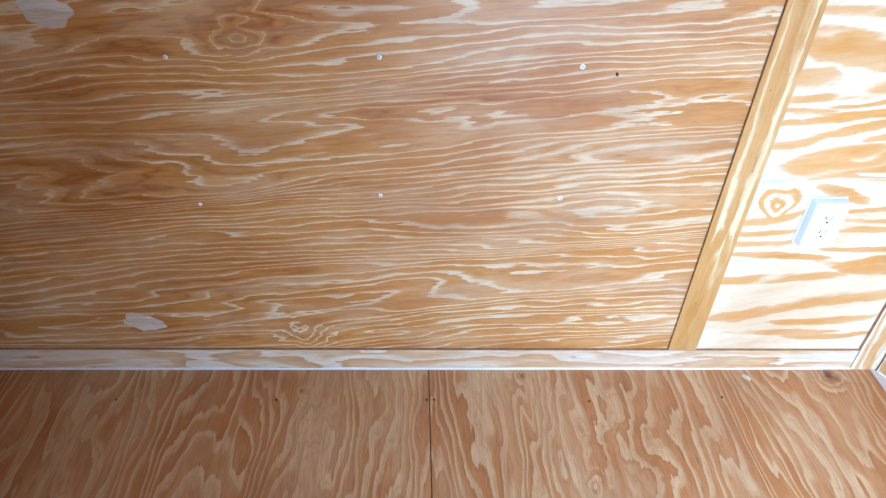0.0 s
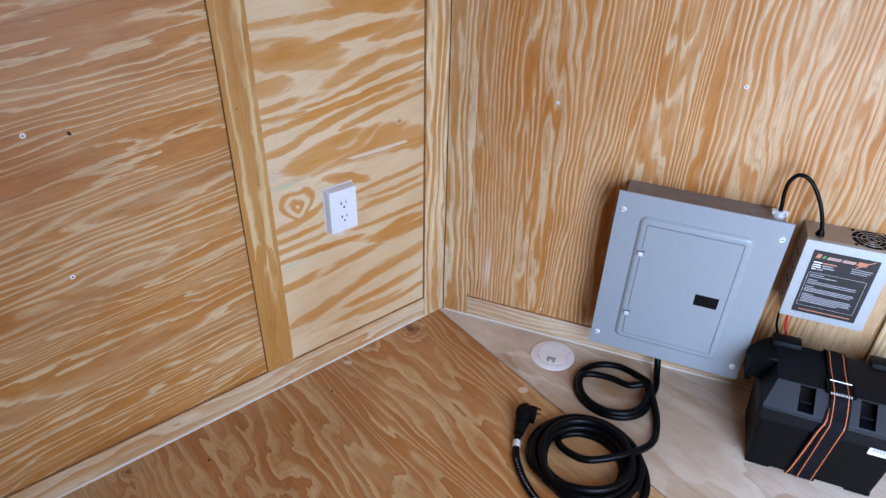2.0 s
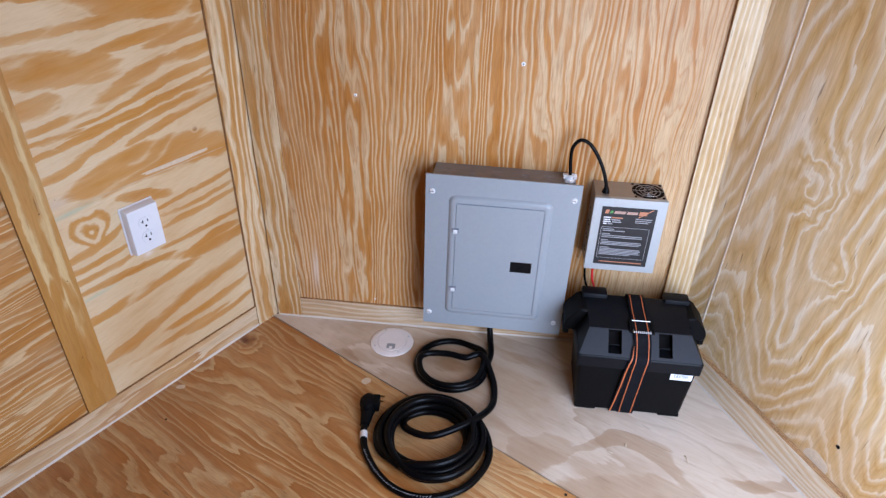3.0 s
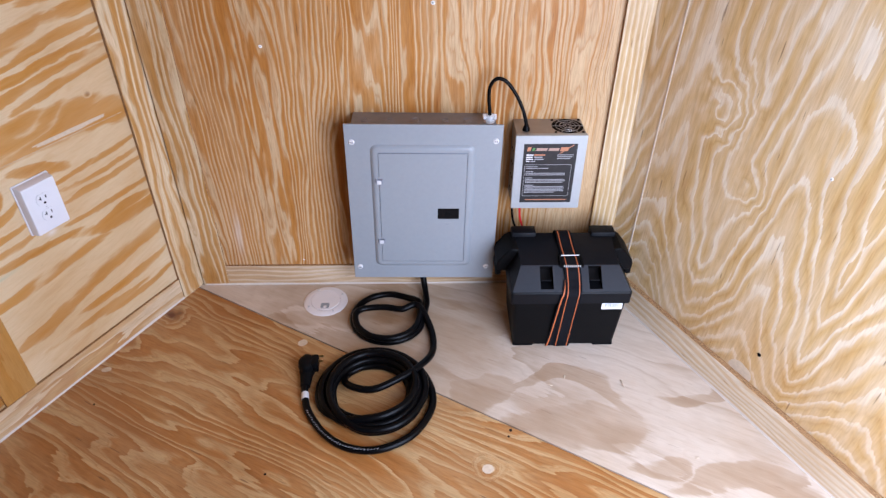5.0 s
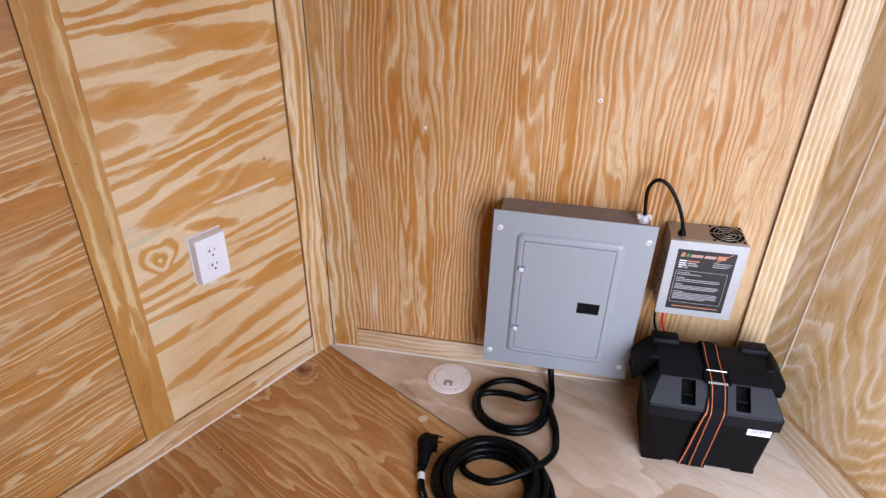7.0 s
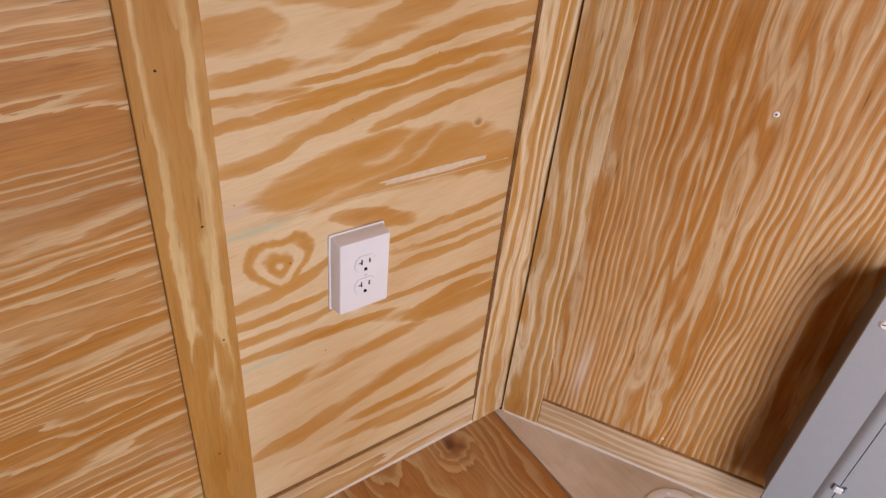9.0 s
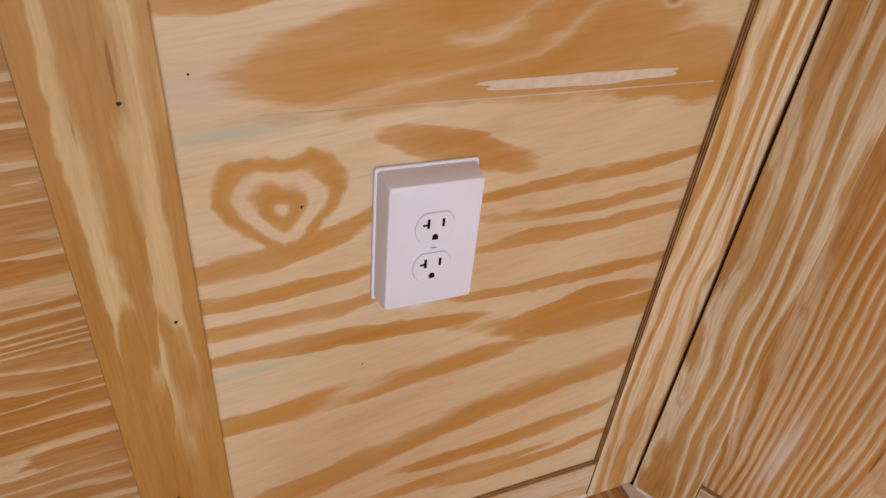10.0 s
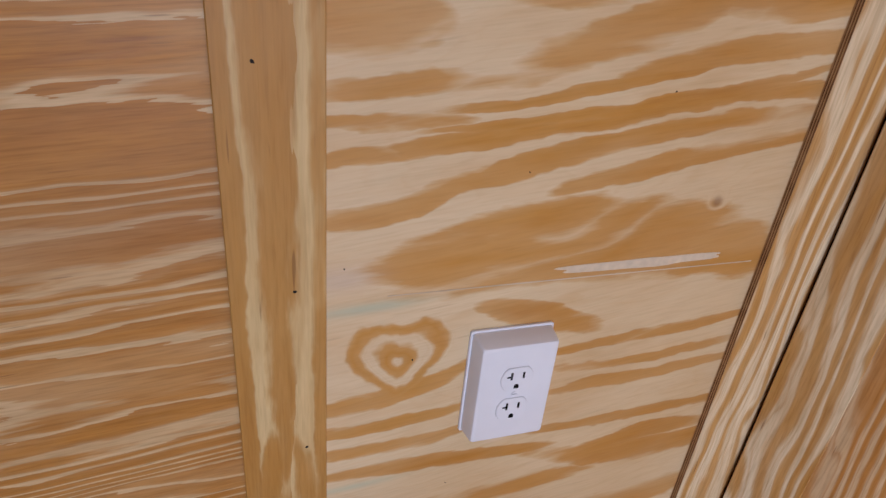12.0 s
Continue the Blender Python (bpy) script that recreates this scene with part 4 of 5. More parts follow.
# ---- battery charger beside it ----
def build_charger():
    X0, X1, Z0, Z1, F = 0.941, 1.1245, 0.339, 0.557, -0.100
    th = empty("battery_charger", WALL_B @ pose(0, 0, 0), "silver battery charger with a dark printed label and a top fan", "battery charger")
    bm = bmesh.new()
    quad_box(bm, X0 + 0.002, X1 - 0.002, F + 0.002, -0.0008, Z0 + 0.002, Z1 - 0.0012, 0.001, 1)
    part("case", bm, M_CHARGER_TOP, th, "bare aluminium case")
    bm = bmesh.new()
    prism(bm, round_rect(X0, X1, Z0, Z1, 0.002, 2), F - 0.001, F + 0.012, 0.001)
    part("front_cover", bm, M_CHARGER, th, "satin aluminium front cover", smooth=True)
    for z in (0.37, 0.41, 0.45, 0.49):
        for y in (-0.055, -0.035):
            bm = bmesh.new()
            cyl(bm, (X0 + 0.002, y, z), (1, 0, 0), 0.004, 0.0012, 10)
            part("vent_hole", bm, M_SLOT, th)
    # fan in the top
    fx, fy, r, zt = 1.0800, -0.0450, 0.0410, Z1 - 0.0012
    bm = bmesh.new()
    cyl(bm, (fx, fy, zt), (0, 0, 1), r, 0.0008, 36)
    fan = part("fan_opening", bm, M_SLOT, th)
    bm = bmesh.new()
    for rr in (r * 0.76, r * 0.52, r * 0.28):
        tube(bm, [(fx + rr * math.cos(2 * math.pi * i / 32), fy + rr * math.sin(2 * math.pi * i / 32), zt + 0.0010) for i in range(33)], 0.0009, 6)
    for a in range(0, 360, 60):
        ca, sa = math.cos(radians(a)), math.sin(radians(a))
        tube(bm, [(fx + r * 0.12 * ca, fy + r * 0.12 * sa, zt + 0.0010), (fx + r * ca, fy + r * sa, zt + 0.0010)], 0.0009, 6)
    part("fan_grille", bm, M_CHARGER_TOP, fan, smooth=True)
    for sx in (-1, 1):
        for sy in (-1, 1):
            bm = bmesh.new()
            cyl(bm, (fx + sx * 0.0350, fy + sy * 0.0350, zt + 0.0008), (0, 0, 1), 0.0036, 0.0020, 12)
            part("fan_screw", bm, M_SLOT, th)
    bm = bmesh.new()
    cyl(bm, (0.970, -0.066, zt + 0.004), (0, 0, 1), 0.0100, 0.008, 18, 0.0085)
    cyl(bm, (0.970, -0.066, zt + 0.011), (0, 0, 1), 0.0075, 0.008, 18, 0.0060)
    part("strain_relief", bm, M_RUBBER, th, smooth=True)
    # printed label; the words are too small to read, so bars
    lx0, lx1, lz0, lz1, ly = 0.967, 1.105, 0.350, 0.526, F - 0.0012
    bm = bmesh.new()
    prism(bm, round_rect(lx0, lx1, lz0, lz1, 0.001, 1), ly - 0.0003, ly + 0.0004)
    lab = part("label", bm, M_LABEL, th, "dark printed label with pale bars")
    lab.location = (-0.004, 0, 0.008)

    def bar(x0, x1, z, h, mat):
        b = bmesh.new()
        quad_box(b, x0, x1, ly - 0.0006, ly - 0.0002, z - h / 2, z + h / 2)
        part("print_bar", b, mat, lab)
    # badge as a slanted two-tone strip with a flare
    for x0, x1, z0, z1, mat in ((0.008, 0.020, 0.5055, 0.5170, M_LABEL_ORANGE), (0.021, 0.030, 0.5065, 0.5145, M_LABEL_GREEN), (0.031, 0.062, 0.5065, 0.5140, M_LABEL_PINK),
                                (0.063, 0.092, 0.5065, 0.5140, M_LABEL_PINK), (0.093, 0.116, 0.5055, 0.5165, M_LABEL_ORANGE)):
        b = bmesh.new()
        prism(b, [(lx0 + x0, z0), (lx0 + x1 - 0.003, z0), (lx0 + x1, z1), (lx0 + x0 + 0.003, z1)], ly - 0.0006, ly - 0.0002)
        part("print_bar", b, mat, lab)
    b = bmesh.new()
    prism(b, [(lx0 + 0.092, 0.4985), (lx0 + 0.096, 0.4985), (lx0 + 0.130, 0.5235), (lx0 + 0.127, 0.5235)], ly - 0.0007, ly - 0.0002)
    part("print_bar", b, M_LABEL_ORANGE, lab)
    bar(lx0 + 0.008, lx0 + 0.026, 0.4945, 0.0032, M_STICKER)
    bar(lx0 + 0.028, lx0 + 0.056, 0.4945, 0.0034, M_LABEL_ORANGE)
    for z, wd in ((0.4880, 0.040), (0.4820, 0.044), (0.4760, 0.022)):
        bar(lx0 + 0.008, lx0 + 0.008 + wd * 0.42, z, 0.003, M_STICKER)
        bar(lx0 + 0.010 + wd * 0.45, lx0 + 0.010 + wd, z, 0.003, M_LABEL_GREY)
    for z, wd in ((0.4945, 0.042), (0.4890, 0.040), (0.4838, 0.034)):
        bar(lx1 - 0.050, lx1 - 0.050 + wd, z, 0.0019, M_LABEL_GREY)
    b = bmesh.new()
    ring = round_rect(lx0 + 0.006, lx1 - 0.010, 0.371, 0.466, 0.003, 3)
    tube(b, [(px, ly - 0.0003, pz) for px, pz in ring + ring[:1]], 0.0006, 5)
    part("print_frame", b, M_LABEL_GREY, lab)
    for z, a, wd in ((0.4600, 0, 0.030), (0.4550, 0, 0.058), (0.4455, 0, 0.020), (0.4405, 0, 0.104), (0.4355, 0, 0.104), (0.4265, 0, 0.018), (0.4215, 0, 0.104), (0.4172, 0, 0.106),
                     (0.4129, 0, 0.100), (0.4040, 0, 0.024), (0.3995, 0, 0.104), (0.3952, 0, 0.107), (0.3909, 0, 0.103), (0.3866, 0, 0.106), (0.3823, 0, 0.080)):
        bar(lx0 + 0.010, lx0 + 0.010 + wd, z, 0.0021, M_LABEL_GREY)
    bar(lx0 + 0.014, lx1 - 0.012, 0.3590, 0.0026, M_LABEL_ORANGE)


build_charger()

# supply cable from the panel's clamp over to the charger
cable = empty("supply_cable", WALL_B, "thin black cable arching from the panel to the charger", "cable")
bm = bmesh.new()
tube(bm, smooth_path([(0.8755, -0.052, 0.575), (0.8755, -0.052, 0.60), (0.872, -0.050, 0.635), (0.874, -0.050, 0.668), (0.890, -0.050, 0.687), (0.914, -0.053, 0.680), (0.938, -0.058, 0.650),
                      (0.956, -0.063, 0.615), (0.967, -0.066, 0.582), (0.970, -0.066, 0.562), (0.970, -0.066, 0.552)], 6), 0.0048, 10)
part("sheath", bm, M_RUBBER, cable, smooth=True)
for nm, mat, x, lab in (("red_wire", M_RED, 0.972, "red battery wire from the charger into the box"), ("black_wire", M_RUBBER, 0.951, "black battery wire from the charger into the box")):
    w = empty(nm, WALL_B, lab, "wire")
    bm = bmesh.new()
    tube(bm, smooth_path([(x, -0.055, 0.342), (x + 0.001, -0.056, 0.300), (x + 0.006, -0.060, 0.270), (x + 0.018, -0.085, 0.245), (x + 0.03, -0.12, 0.22)], 6), 0.0032, 8)
    part("insulation", bm, mat, w, smooth=True)


# ---- battery box ----
def build_battery_box():
    # frame: x along the nose wall, y towards the wall, z up; origin at the middle of the base
    th = empty("battery_box", WALL_B @ pose(1.090, -0.196, 0), "black plastic battery box with a vented lid and an orange-edged strap", "battery box")

    def loft(sections, mat, name, label="", r=0.010, parent=None, cap_low=True):
        bm = bmesh.new()
        rings = []
        for hx, y0, y1, z in sections:
            rings.append([bm.verts.new((x, y, z)) for x, y in round_rect(-hx, hx, y0, y1, r, 4)])
        for a, b in zip(rings, rings[1:]):
            for i in range(len(a)):
                bm.faces.new((a[i], a[(i + 1) % len(a)], b[(i + 1) % len(b)], b[i]))
        bm.faces.new(rings[-1])
        if cap_low:
            bm.faces.new(rings[0])
        return part(name, bm, mat, parent or th, label, smooth=True)

    loft([(0.139, -0.090, 0.090, 0.006), (0.141, -0.092, 0.092, 0.010), (0.152, -0.100, 0.100, 0.182)], M_BLACK, "base", "black ribbed box base", 0.012)
    for sx in (-0.112, 0.112):
        bm = bmesh.new()
        quad_box(bm, sx - 0.028, sx + 0.028, -0.0915, 0.0915, 0.0, 0.012, 0.002, 1)
        part("foot", bm, M_BLACK, th)
    lid = loft([(0.1585, -0.107, 0.107, 0.170), (0.1590, -0.108, 0.108, 0.204), (0.1560, -0.105, 0.105, 0.208)], M_LID, "lid", "black lid with sloping shoulders", 0.008)
    # sloping shoulders up to a flat top, with two vent pockets sunk into the front slope
    bm = bmesh.new()
    low_f, top_f, top_b = Vector((0.155, -0.104, 0.208)), Vector((0.130, -0.046, 0.252)), Vector((0.134, 0.084, 0.264))
    nrm = Vector((0, -(top_f.z - low_f.z), top_f.y - low_f.y)).normalized()
    xs, rows = (-1.0, -0.0810, -0.0470, 0.0470, 0.0810, 1.0), (0.0, 0.10, 0.96, 1.0)

    def slope_point(i, r):
        t = rows[r]
        p = low_f.lerp(top_f, t)
        p.x = math.copysign(p.x, xs[i]) if abs(xs[i]) == 1.0 else xs[i]
        return p
    grid = [[bm.verts.new(slope_point(i, r)) for i in range(6)] for r in range(4)]
    for r in range(3):
        for i in range(5):
            ring = [grid[r][i], grid[r][i + 1], grid[r + 1][i + 1], grid[r + 1][i]]
            if r == 1 and i in (1, 3):
                # pocket walls and floor are black: the shade inside is put into their colour
                deep = [bm.verts.new(v.co - nrm * 0.026) for v in ring]
                for k in range(4):
                    bm.faces.new((ring[k], ring[(k + 1) % 4], deep[(k + 1) % 4], deep[k])).material_index = 1
                bm.faces.new(deep).material_index = 1
            else:
                bm.faces.new(ring).material_index = 2
    back = [bm.verts.new((x, y, z)) for x, y, z in ((0.155, 0.104, 0.208), (top_b.x, top_b.y, top_b.z), (-top_b.x, top_b.y, top_b.z), (-0.155, 0.104, 0.208))]
    bm.faces.new(grid[3] + [back[1], back[2]])
    bm.faces.new((back[0], back[3], back[2], back[1]))
    bm.faces.new([grid[r][5] for r in range(4)] + [back[1], back[0]])
    bm.faces.new([grid[r][0] for r in range(4)] + [back[2], back[3]])
    rim_edges = [e for e in bm.edges if e.calc_face_angle(0.0) > 0.5 and all(v in grid[3] or v in (grid[0][0], grid[0][5], grid[1][0], grid[1][5], grid[2][0], grid[2][5], back[1], back[2]) for v in e.verts)]
    bmesh.ops.bevel(bm, geom=rim_edges, offset=0.003, segments=2, affect="EDGES")
    part("lid_top", bm, [M_LID, M_SLOT, M_SHOULDER_SHEEN], lid, smooth=True)
    for cx in (-0.064, 0.064):
        bm = bmesh.new()
        c = low_f.lerp(top_f, 0.60)
        m = Matrix.Translation((cx, c.y, c.z)) @ Matrix.Rotation(math.atan2(0.044, 0.058), 4, "X")
        for v in quad_box(bm, -0.0125, 0.0125, -0.0125, -0.0100, -0.012, -0.0035):
            v.co = m @ v.co
        part("vent_bar", bm, M_LID, lid)
    # raised tabs at the back corners run out into the hand grips at the ends
    for sx in (-1, 1):
        bm = bmesh.new()
        prism(bm, [(sx * x, z) for x, z in ((0.124, 0.252), (0.132, 0.260), (0.148, 0.262), (0.160, 0.254), (0.184, 0.222), (0.188, 0.208), (0.187, 0.194), (0.178, 0.189), (0.124, 0.189))], 0.010, 0.094, 0.004)
        part("hand_grip", bm, M_BLACK, lid, smooth=True)
        bm = bmesh.new()
        quad_box(bm, sx * 0.110 - 0.034, sx * 0.110 + 0.034, 0.068, 0.106, 0.196, 0.275, 0.005, 2)
        part("lid_tab", bm, M_LID, lid, smooth=True)
        bm = bmesh.new()
        quad_box(bm, sx * 0.181 - 0.008, sx * 0.181 + 0.008, 0.016, 0.084, 0.170, 0.192, 0.004, 2)
        part("grip_lip", bm, M_BLACK, lid, smooth=True)
        if sx > 0:
            bm = bmesh.new()
            ring = round_rect(0.104, 0.122, 0.078, 0.098, 0.003, 3)
            tube(bm, [(px, py, 0.2752) for px, py in ring + ring[:1]], 0.0007, 5)
            part("embossed_mark", bm, M_BLACK, lid)
    # strap over the middle
    line = smooth_path([(-0.012, 0.112, 0.02), (-0.008, 0.111, 0.15), (-0.004, 0.108, 0.209), (-0.003, 0.083, 0.2680), (0.000, 0.02, 0.2605), (0.003, -0.050, 0.2530), (0.005, -0.080, 0.2290),
                        (0.003, -0.1075, 0.2085), (0.000, -0.1110, 0.180), (-0.003, -0.104, 0.10), (-0.005, -0.0955, 0.03), (-0.006, -0.094, 0.004)], 5)

    def band(x0, x1, lift, mat, name, parent, label="", shear=0.0, start=0):
        bm = bmesh.new()
        rows = []
        pts = line[start:]
        for i, p in enumerate(pts):
            d = pts[min(i + 1, len(pts) - 1)] - pts[max(i - 1, 0)]
            nrm = Vector((0, d.z, -d.y)).normalized()
            if nrm.z < 0 and p.z > 0.2:
                nrm = -nrm
            if abs(p.y) > 0.09:
                nrm = Vector((0, math.copysign(1, p.y), 0.2)).normalized()
            s = shear * i / len(pts)
            rows.append([bm.verts.new(p + Vector((x + s, 0, 0)) + nrm * l) for l in (lift, lift + 0.0012) for x in (x0, x1)])
        for r, t in zip(rows, rows[1:]):
            for i, j in ((0, 1), (1, 3), (3, 2), (2, 0)):
                bm.faces.new((r[i], r[j], t[j], t[i]))
        bm.faces.new((rows[-1][0], rows[-1][1], rows[-1][3], rows[-1][2]))
        return part(name, bm, mat, parent, label)

    strap = band(-0.0215, 0.0215, 0.0032, M_WEB, "strap", th, "black webbing strap with two orange lines")
    for x in (-0.0150, 0.0150):
        band(x - 0.0010, x + 0.0010, 0.0040, M_ORANGE, "orange_line", strap, "orange woven line")
    tail = band(-0.0255, 0.008, 0.0005, M_WEB, "strap_tail", th, "loose strap end", shear=-0.020, start=30)
    for x in (-0.0205, ):
        band(x - 0.0016, x + 0.0016, 0.0013, M_ORANGE, "orange_line", tail, "orange woven line", shear=-0.020, start=30)
    # ladder buckle
    bm = bmesh.new()
    m = Matrix.Translation((0.003, -0.036, 0.2545)) @ Matrix.Rotation(0.14, 4, "X")
    for y in (-0.018, 0.0, 0.018):
        tube(bm, [m @ Vector((-0.027, y, 0.003)), m @ Vector((0.027, y, 0.003))], 0.0026, 8)
    for x in (-0.028, 0.028):
        for v in quad_box(bm, x - 0.003, x + 0.003, -0.021, 0.021, 0.0, 0.0065, 0.0):
            v.co = m @ v.co
    buckle = part("buckle", bm, M_BLACK, th, "black ladder buckle", smooth=False)
    bm = bmesh.new()
    for x in range(-4, 5):
        for v in quad_box(bm, x * 0.0052 - 0.0013, x * 0.0052 + 0.0013, -0.0225, -0.018, 0.003, 0.0062):
            v.co = m @ v.co
    part("teeth", bm, M_CHROME, buckle, "row of bright metal teeth")
    # added strip that draws the highlight along the buckle's upper bar
    bm = bmesh.new()
    tube(bm, [m @ Vector((-0.024, 0.018, 0.0066)), m @ Vector((0.024, 0.018, 0.0066))], 0.0013, 6)
    part("bar", bm, M_CHROME, buckle, "thin bright strip as the highlight on the buckle")
    bm = bmesh.new()
    quad_box(bm, 0.086, 0.141, -0.1015, -0.0950, 0.1445, 0.1680)
    sticker = part("sticker", bm, M_STICKER, th, "small white sticker")
    for k in range(16):
        bm = bmesh.new()
        x = 0.095 + k * 0.0022
        quad_box(bm, x, x + 0.0006 + 0.0008 * (k % 3 == 0), -0.1019, -0.1012, 0.153, 0.164)
        part("print_bar", bm, M_INK, sticker)


build_battery_box()


# ---- cable hatch in the floor ----
def build_hatch():
    th = empty("cable_hatch", pose(1.298, 0.802, 0, 0, 0, -61.4), "round ivory plastic cable hatch set in the floor", "cable hatch")
    bm = bmesh.new()
    prof = [(0.066, 0.0), (0.0655, 0.0022), (0.061, 0.0042), (0.046, 0.0046), (0.0445, 0.0034), (0.0, 0.0034)]
    rings = []
    for r, z in prof[:-1]:
        rings.append([bm.verts.new((r * math.cos(2 * math.pi * i / 48), r * math.sin(2 * math.pi * i / 48), z)) for i in range(48)])
    for a, b in zip(rings, rings[1:]):
        for i in range(48):
            bm.faces.new((a[i], a[(i + 1) % 48], b[(i + 1) % 48], b[i]))
    bm.faces.new(rings[0])
    part("flange", bm, M_DECK, th, smooth=True)
    bm = bmesh.new()
    prism(bm, [(0.0440 * math.cos(2 * math.pi * i / 40), 0.0440 * math.sin(2 * math.pi * i / 40)) for i in range(40)], -0.0058, -0.0030, 0.0012)
    for v in bm.verts:
        v.co = Vector((v.co.x, -v.co.z, -v.co.y))
    cap = part("cap", bm, M_DECK, th, smooth=True)
    bm = bmesh.new()
    prism(bm, round_rect(-0.012, 0.014, 0.013, 0.036, 0.005, 3), -0.0062, -0.0050)
    for v in bm.verts:
        v.co = Vector((v.co.x, -v.co.z, -v.co.y))
    part("latch_plate", bm, M_GREY, cap, "small grey steel latch")
    bm = bmesh.new()
    quad_box(bm, -0.003, 0.006, -0.036, -0.026, 0.006, 0.0072, 0.0005, 1)
    part("finger_tab", bm, M_DECK, cap)
    for a in (30, 120, 210, 300):
        bm = bmesh.new()
        cyl(bm, (0.055 * math.cos(radians(a)), 0.055 * math.sin(radians(a)), 0.0050), (0, 0, 1), 0.0030, 0.0016, 12)
        part("flange_screw", bm, M_CHROME, th)


build_hatch()


# ---- power cord ----
def build_cord():
    th = empty("power_cord", pose(0, 0, 0), "thick black coiled power cord with a moulded plug", "power cord")
    R = 0.0095
    start = WALL_B @ Vector((0.697, -0.05, 0.108))
    pts = [tuple(start), (1.488, 0.570, 0.062), (1.462, 0.548, 0.022), (1.425, 0.523, R), (1.375, 0.506, R)]
    # two turns of the small loop
    cx, cy = 1.318, 0.592
    for k in range(1, 23):
        a = radians(-62 - k * 30)
        turn = k * 30 / 360
        r = 0.098 + (0.006 if turn < 1 else -0.004)
        z = R if turn < 0.9 else R * 2.6
        x, y = r * 0.98 * math.cos(a), r * math.sin(a)
        if turn > 1:
            # the upper turn is flatter and lies nearer the coil
            away = max(0.0, x * 0.93 + y * 0.37)
            x, y = x - 0.60 * away * 0.93 - 0.010, y - 0.60 * away * 0.37 - 0.004
        pts.append((cx + x, cy + y, z))
    pts += [(1.385, 0.530, R * 3.2), (1.335, 0.462, R * 1.6), (1.285, 0.425, R), (1.235, 0.405, R * 2.2), (1.175, 0.402, R * 4.2), (1.114, 0.422, R * 4.6), (1.045, 0.470, R * 4.0), (1.032, 0.535, R * 3.4)]
    # the big coil: turns that lie beside and on one another
    gx, gy = 1.058, 0.478
    a0 = 113
    radii = (0.092, 0.109, 0.126, 0.100, 0.117, 0.133, 0.108, 0.142)
    layer = (0, 0, 0, 1, 1, 1, 2, 0)
    for k in range(1, 12 * 7 + 6):
        a = radians(a0 - k * 30)
        t = k / 12
        i, fr = int(t), t - int(t)
        e = max(0.0, (fr - 0.7) / 0.3)
        e = e * e * (3 - 2 * e)
        r = radii[i] * (1 - e) + radii[min(i + 1, 7)] * e
        lay = layer[i] * (1 - e) + layer[min(i + 1, 7)] * e
        wob = noise.noise((math.cos(a) * 1.3, math.sin(a) * 1.3, i * 2.7))
        pts.append((gx + (r + 0.004 * wob) * math.cos(a), gy + (r + 0.004 * wob) * math.sin(a), R + 0.0165 * lay + 0.002 * abs(wob)))
    pts += [(1.123, 0.340, R), (1.065, 0.318, R), (0.985, 0.325, R), (0.917, 0.372, R), (0.886, 0.440, R), (0.893, 0.515, R), (0.930, 0.590, R), (0.972, 0.632, R), (0.999, 0.650, R * 1.2)]
    path = smooth_path(pts, 5)
    bm = bmesh.new()
    tube(bm, path, R, 12)
    sheath = part("sheath", bm, M_RUBBER, th, "glossy black rubber sheath", smooth=True)
    # printing near the plug, as small bars
    tail = path[-26:-10]
    for i in range(len(tail) - 1):
        for share in (0.25, 0.75):
            p, q = tail[i], tail[i + 1]
            d = (q - p).normalized()
            side = Vector((d.y, -d.x, 0)) * -0.0035
            bm = bmesh.new()
            c = p.lerp(q, share) + side + Vector((0, 0, R * 0.93))
            w = 0.0010 + 0.0016 * abs(math.sin(i * 2.3 + share * 5))
            tube(bm, [c - d * w - side * 0.6, c + d * w + side * 0.5], 0.0006, 5)
            part("print_bar", bm, M_LABEL_GREY, sheath)
    bm = bmesh.new()
    seg = path[-8:-5]
    tube(bm, seg, R + 0.0007, 14)
    part("cord_tag", bm, M_TAG, th, "white paper tag round the cord", smooth=True)
    # angled plug with a grip
    e = path[-1]
    d = (path[-1] - path[-4]).normalized()
    bm = bmesh.new()
    tube(bm, [e - d * 0.01, e + d * 0.012, e + d * 0.030, e + d * 0.038], lambda t: 0.0125 + 0.008 * t, 14)
    neck = part("plug_neck", bm, M_BLACK, th, smooth=True)
    c = e + d * 0.052 + Vector((0, 0, 0.012))
    bm = bmesh.new()
    m = Matrix.Translation(c) @ Matrix.Rotation(math.atan2(d.y, d.x), 4, "Z")
    rings = []
    for rx, hz in ((0.018, -0.021), (0.024, -0.016), (0.026, 0.0), (0.023, 0.014), (0.016, 0.019)):
        ring = []
        for i in range(24):
            a = 2 * math.pi * i / 24
            bulge = 1 + 0.12 * math.cos(2 * a)
            ring.append(bm.verts.new(m @ Vector((rx * bulge * math.cos(a), rx * 0.9 * math.sin(a), hz))))
        rings.append(ring)
    for a, b in zip(rings, rings[1:]):
        for i in range(24):
            bm.faces.new((a[i], a[(i + 1) % 24], b[(i + 1) % 24], b[i]))
    bm.faces.new(rings[-1]), bm.faces.new(list(reversed(rings[0])))
    part("plug_body", bm, M_BLACK, th, "black moulded angled plug", smooth=True)
    bm = bmesh.new()
    quad_box(bm, -0.016, 0.020, -0.031, -0.012, -0.014, 0.018, 0.003, 2)
    for v in bm.verts:
        v.co = m @ v.co
    part("plug_face", bm, M_BLACK, th, smooth=True)
    for o in (-0.009, 0.009):
        bm = bmesh.new()
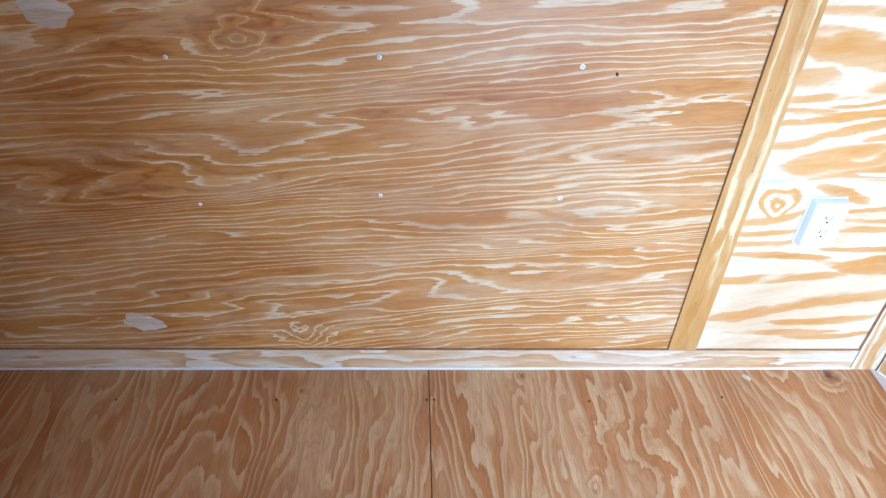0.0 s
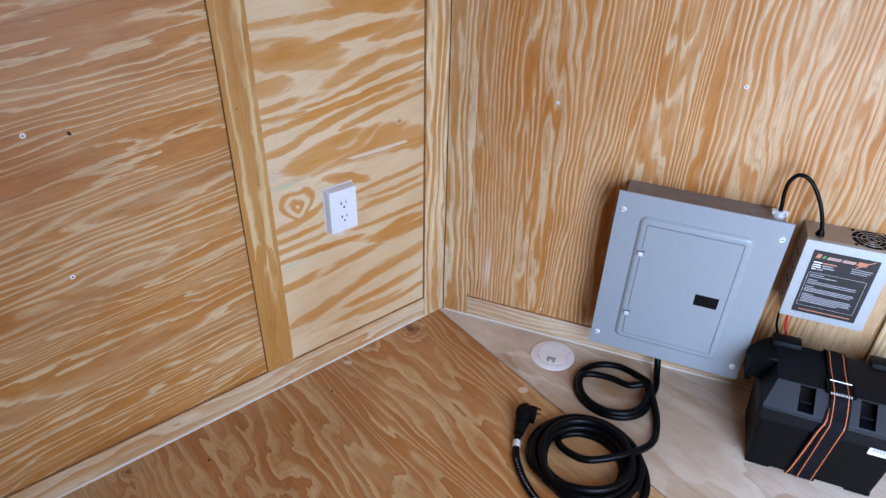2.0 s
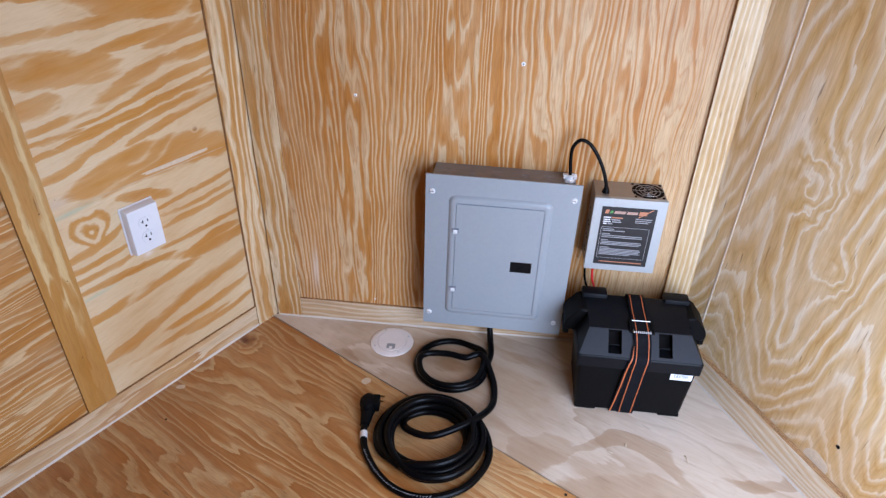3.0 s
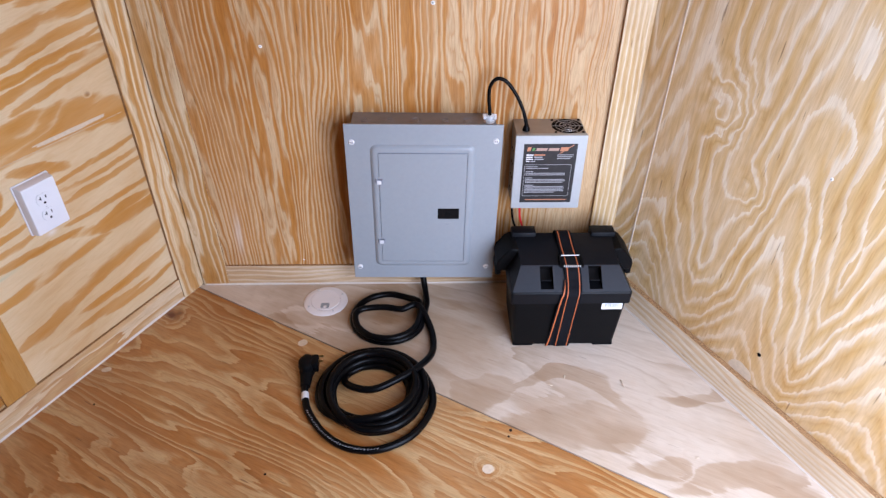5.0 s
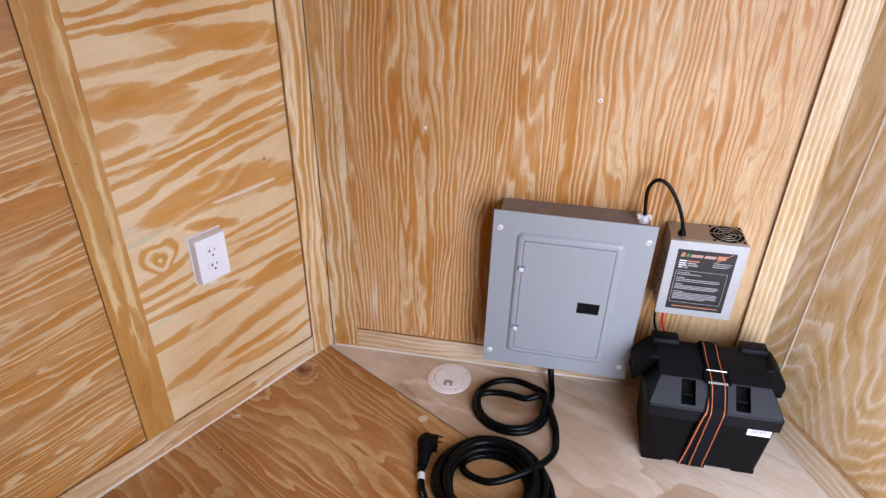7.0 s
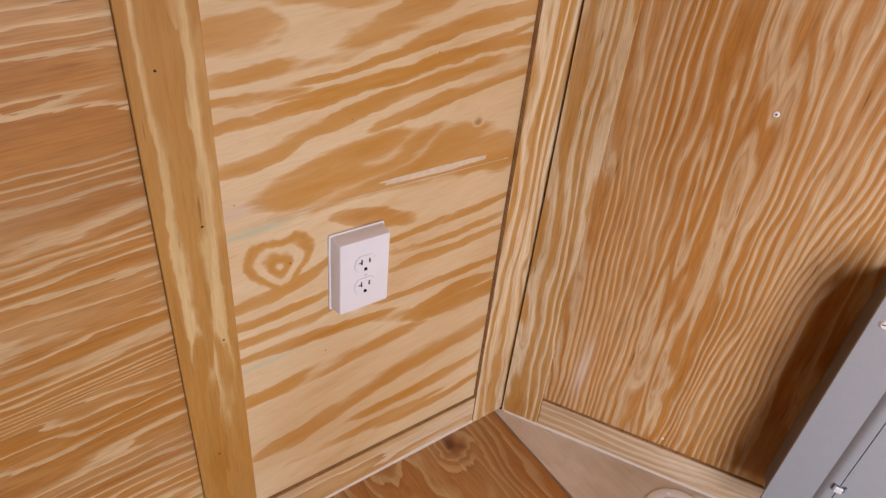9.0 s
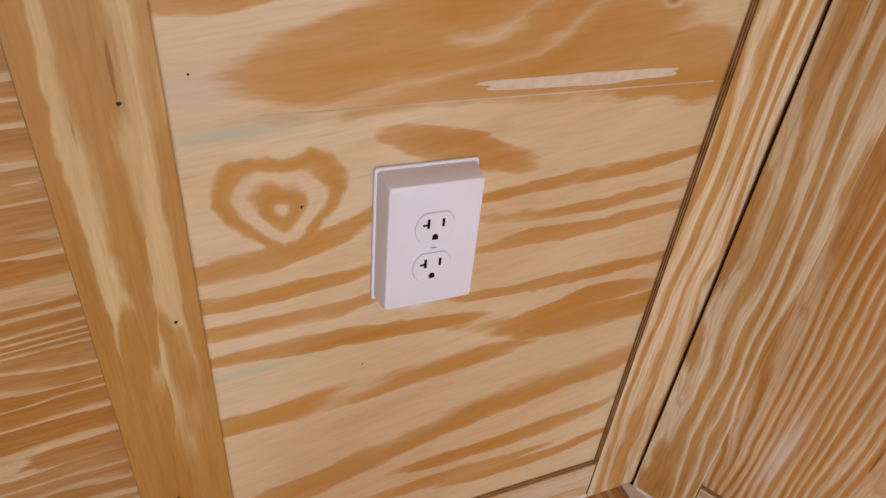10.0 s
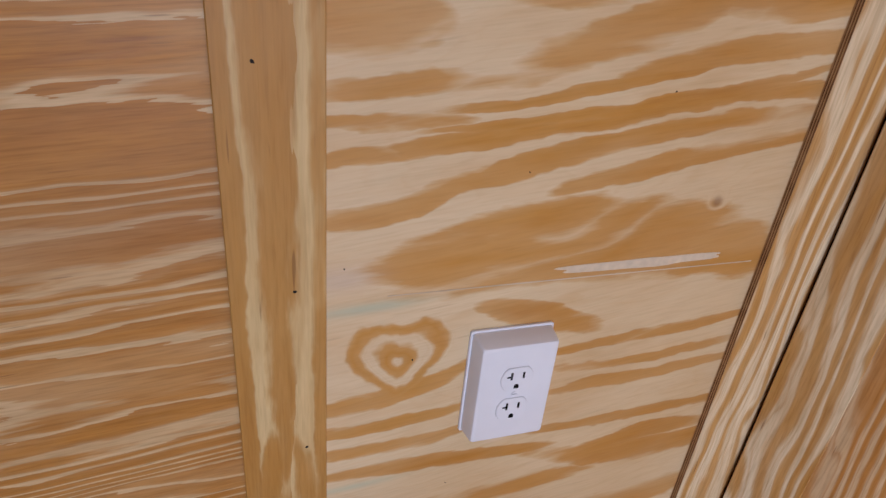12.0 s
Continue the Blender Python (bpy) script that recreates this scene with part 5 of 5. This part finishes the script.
        quad_box(bm, 0.012 + o, 0.0145 + o, -0.042, -0.018, 0.004, 0.012, 0.0004, 1)
        for v in bm.verts:
            v.co = m @ v.co
        part("prong", bm, M_BRASS, th, "brass prong")


build_cord()

# ---- loose chips on the floor ----
for x, y, turn, ln in ((1.394, -0.083, 0.7, 0.013), (1.30, 0.085, 1.9, 0.006), (1.345, 0.06, 0.4, 0.005), (1.25, -0.30, 2.5, 0.005)):
    chip = empty("wood_chip", pose(x, y, 0.0, 0, 0, math.degrees(turn)), "small curled wood chip lying on the floor", "wood chip", "chips on the floor")
    bm = bmesh.new()
    tube(bm, smooth_path([(-ln, 0, 0.0012), (-ln * 0.3, 0.002, 0.003), (ln * 0.4, -0.001, 0.004), (ln, 0.002, 0.0015)], 3), 0.0012, 6)
    part("curl", bm, M_PATCH, chip)
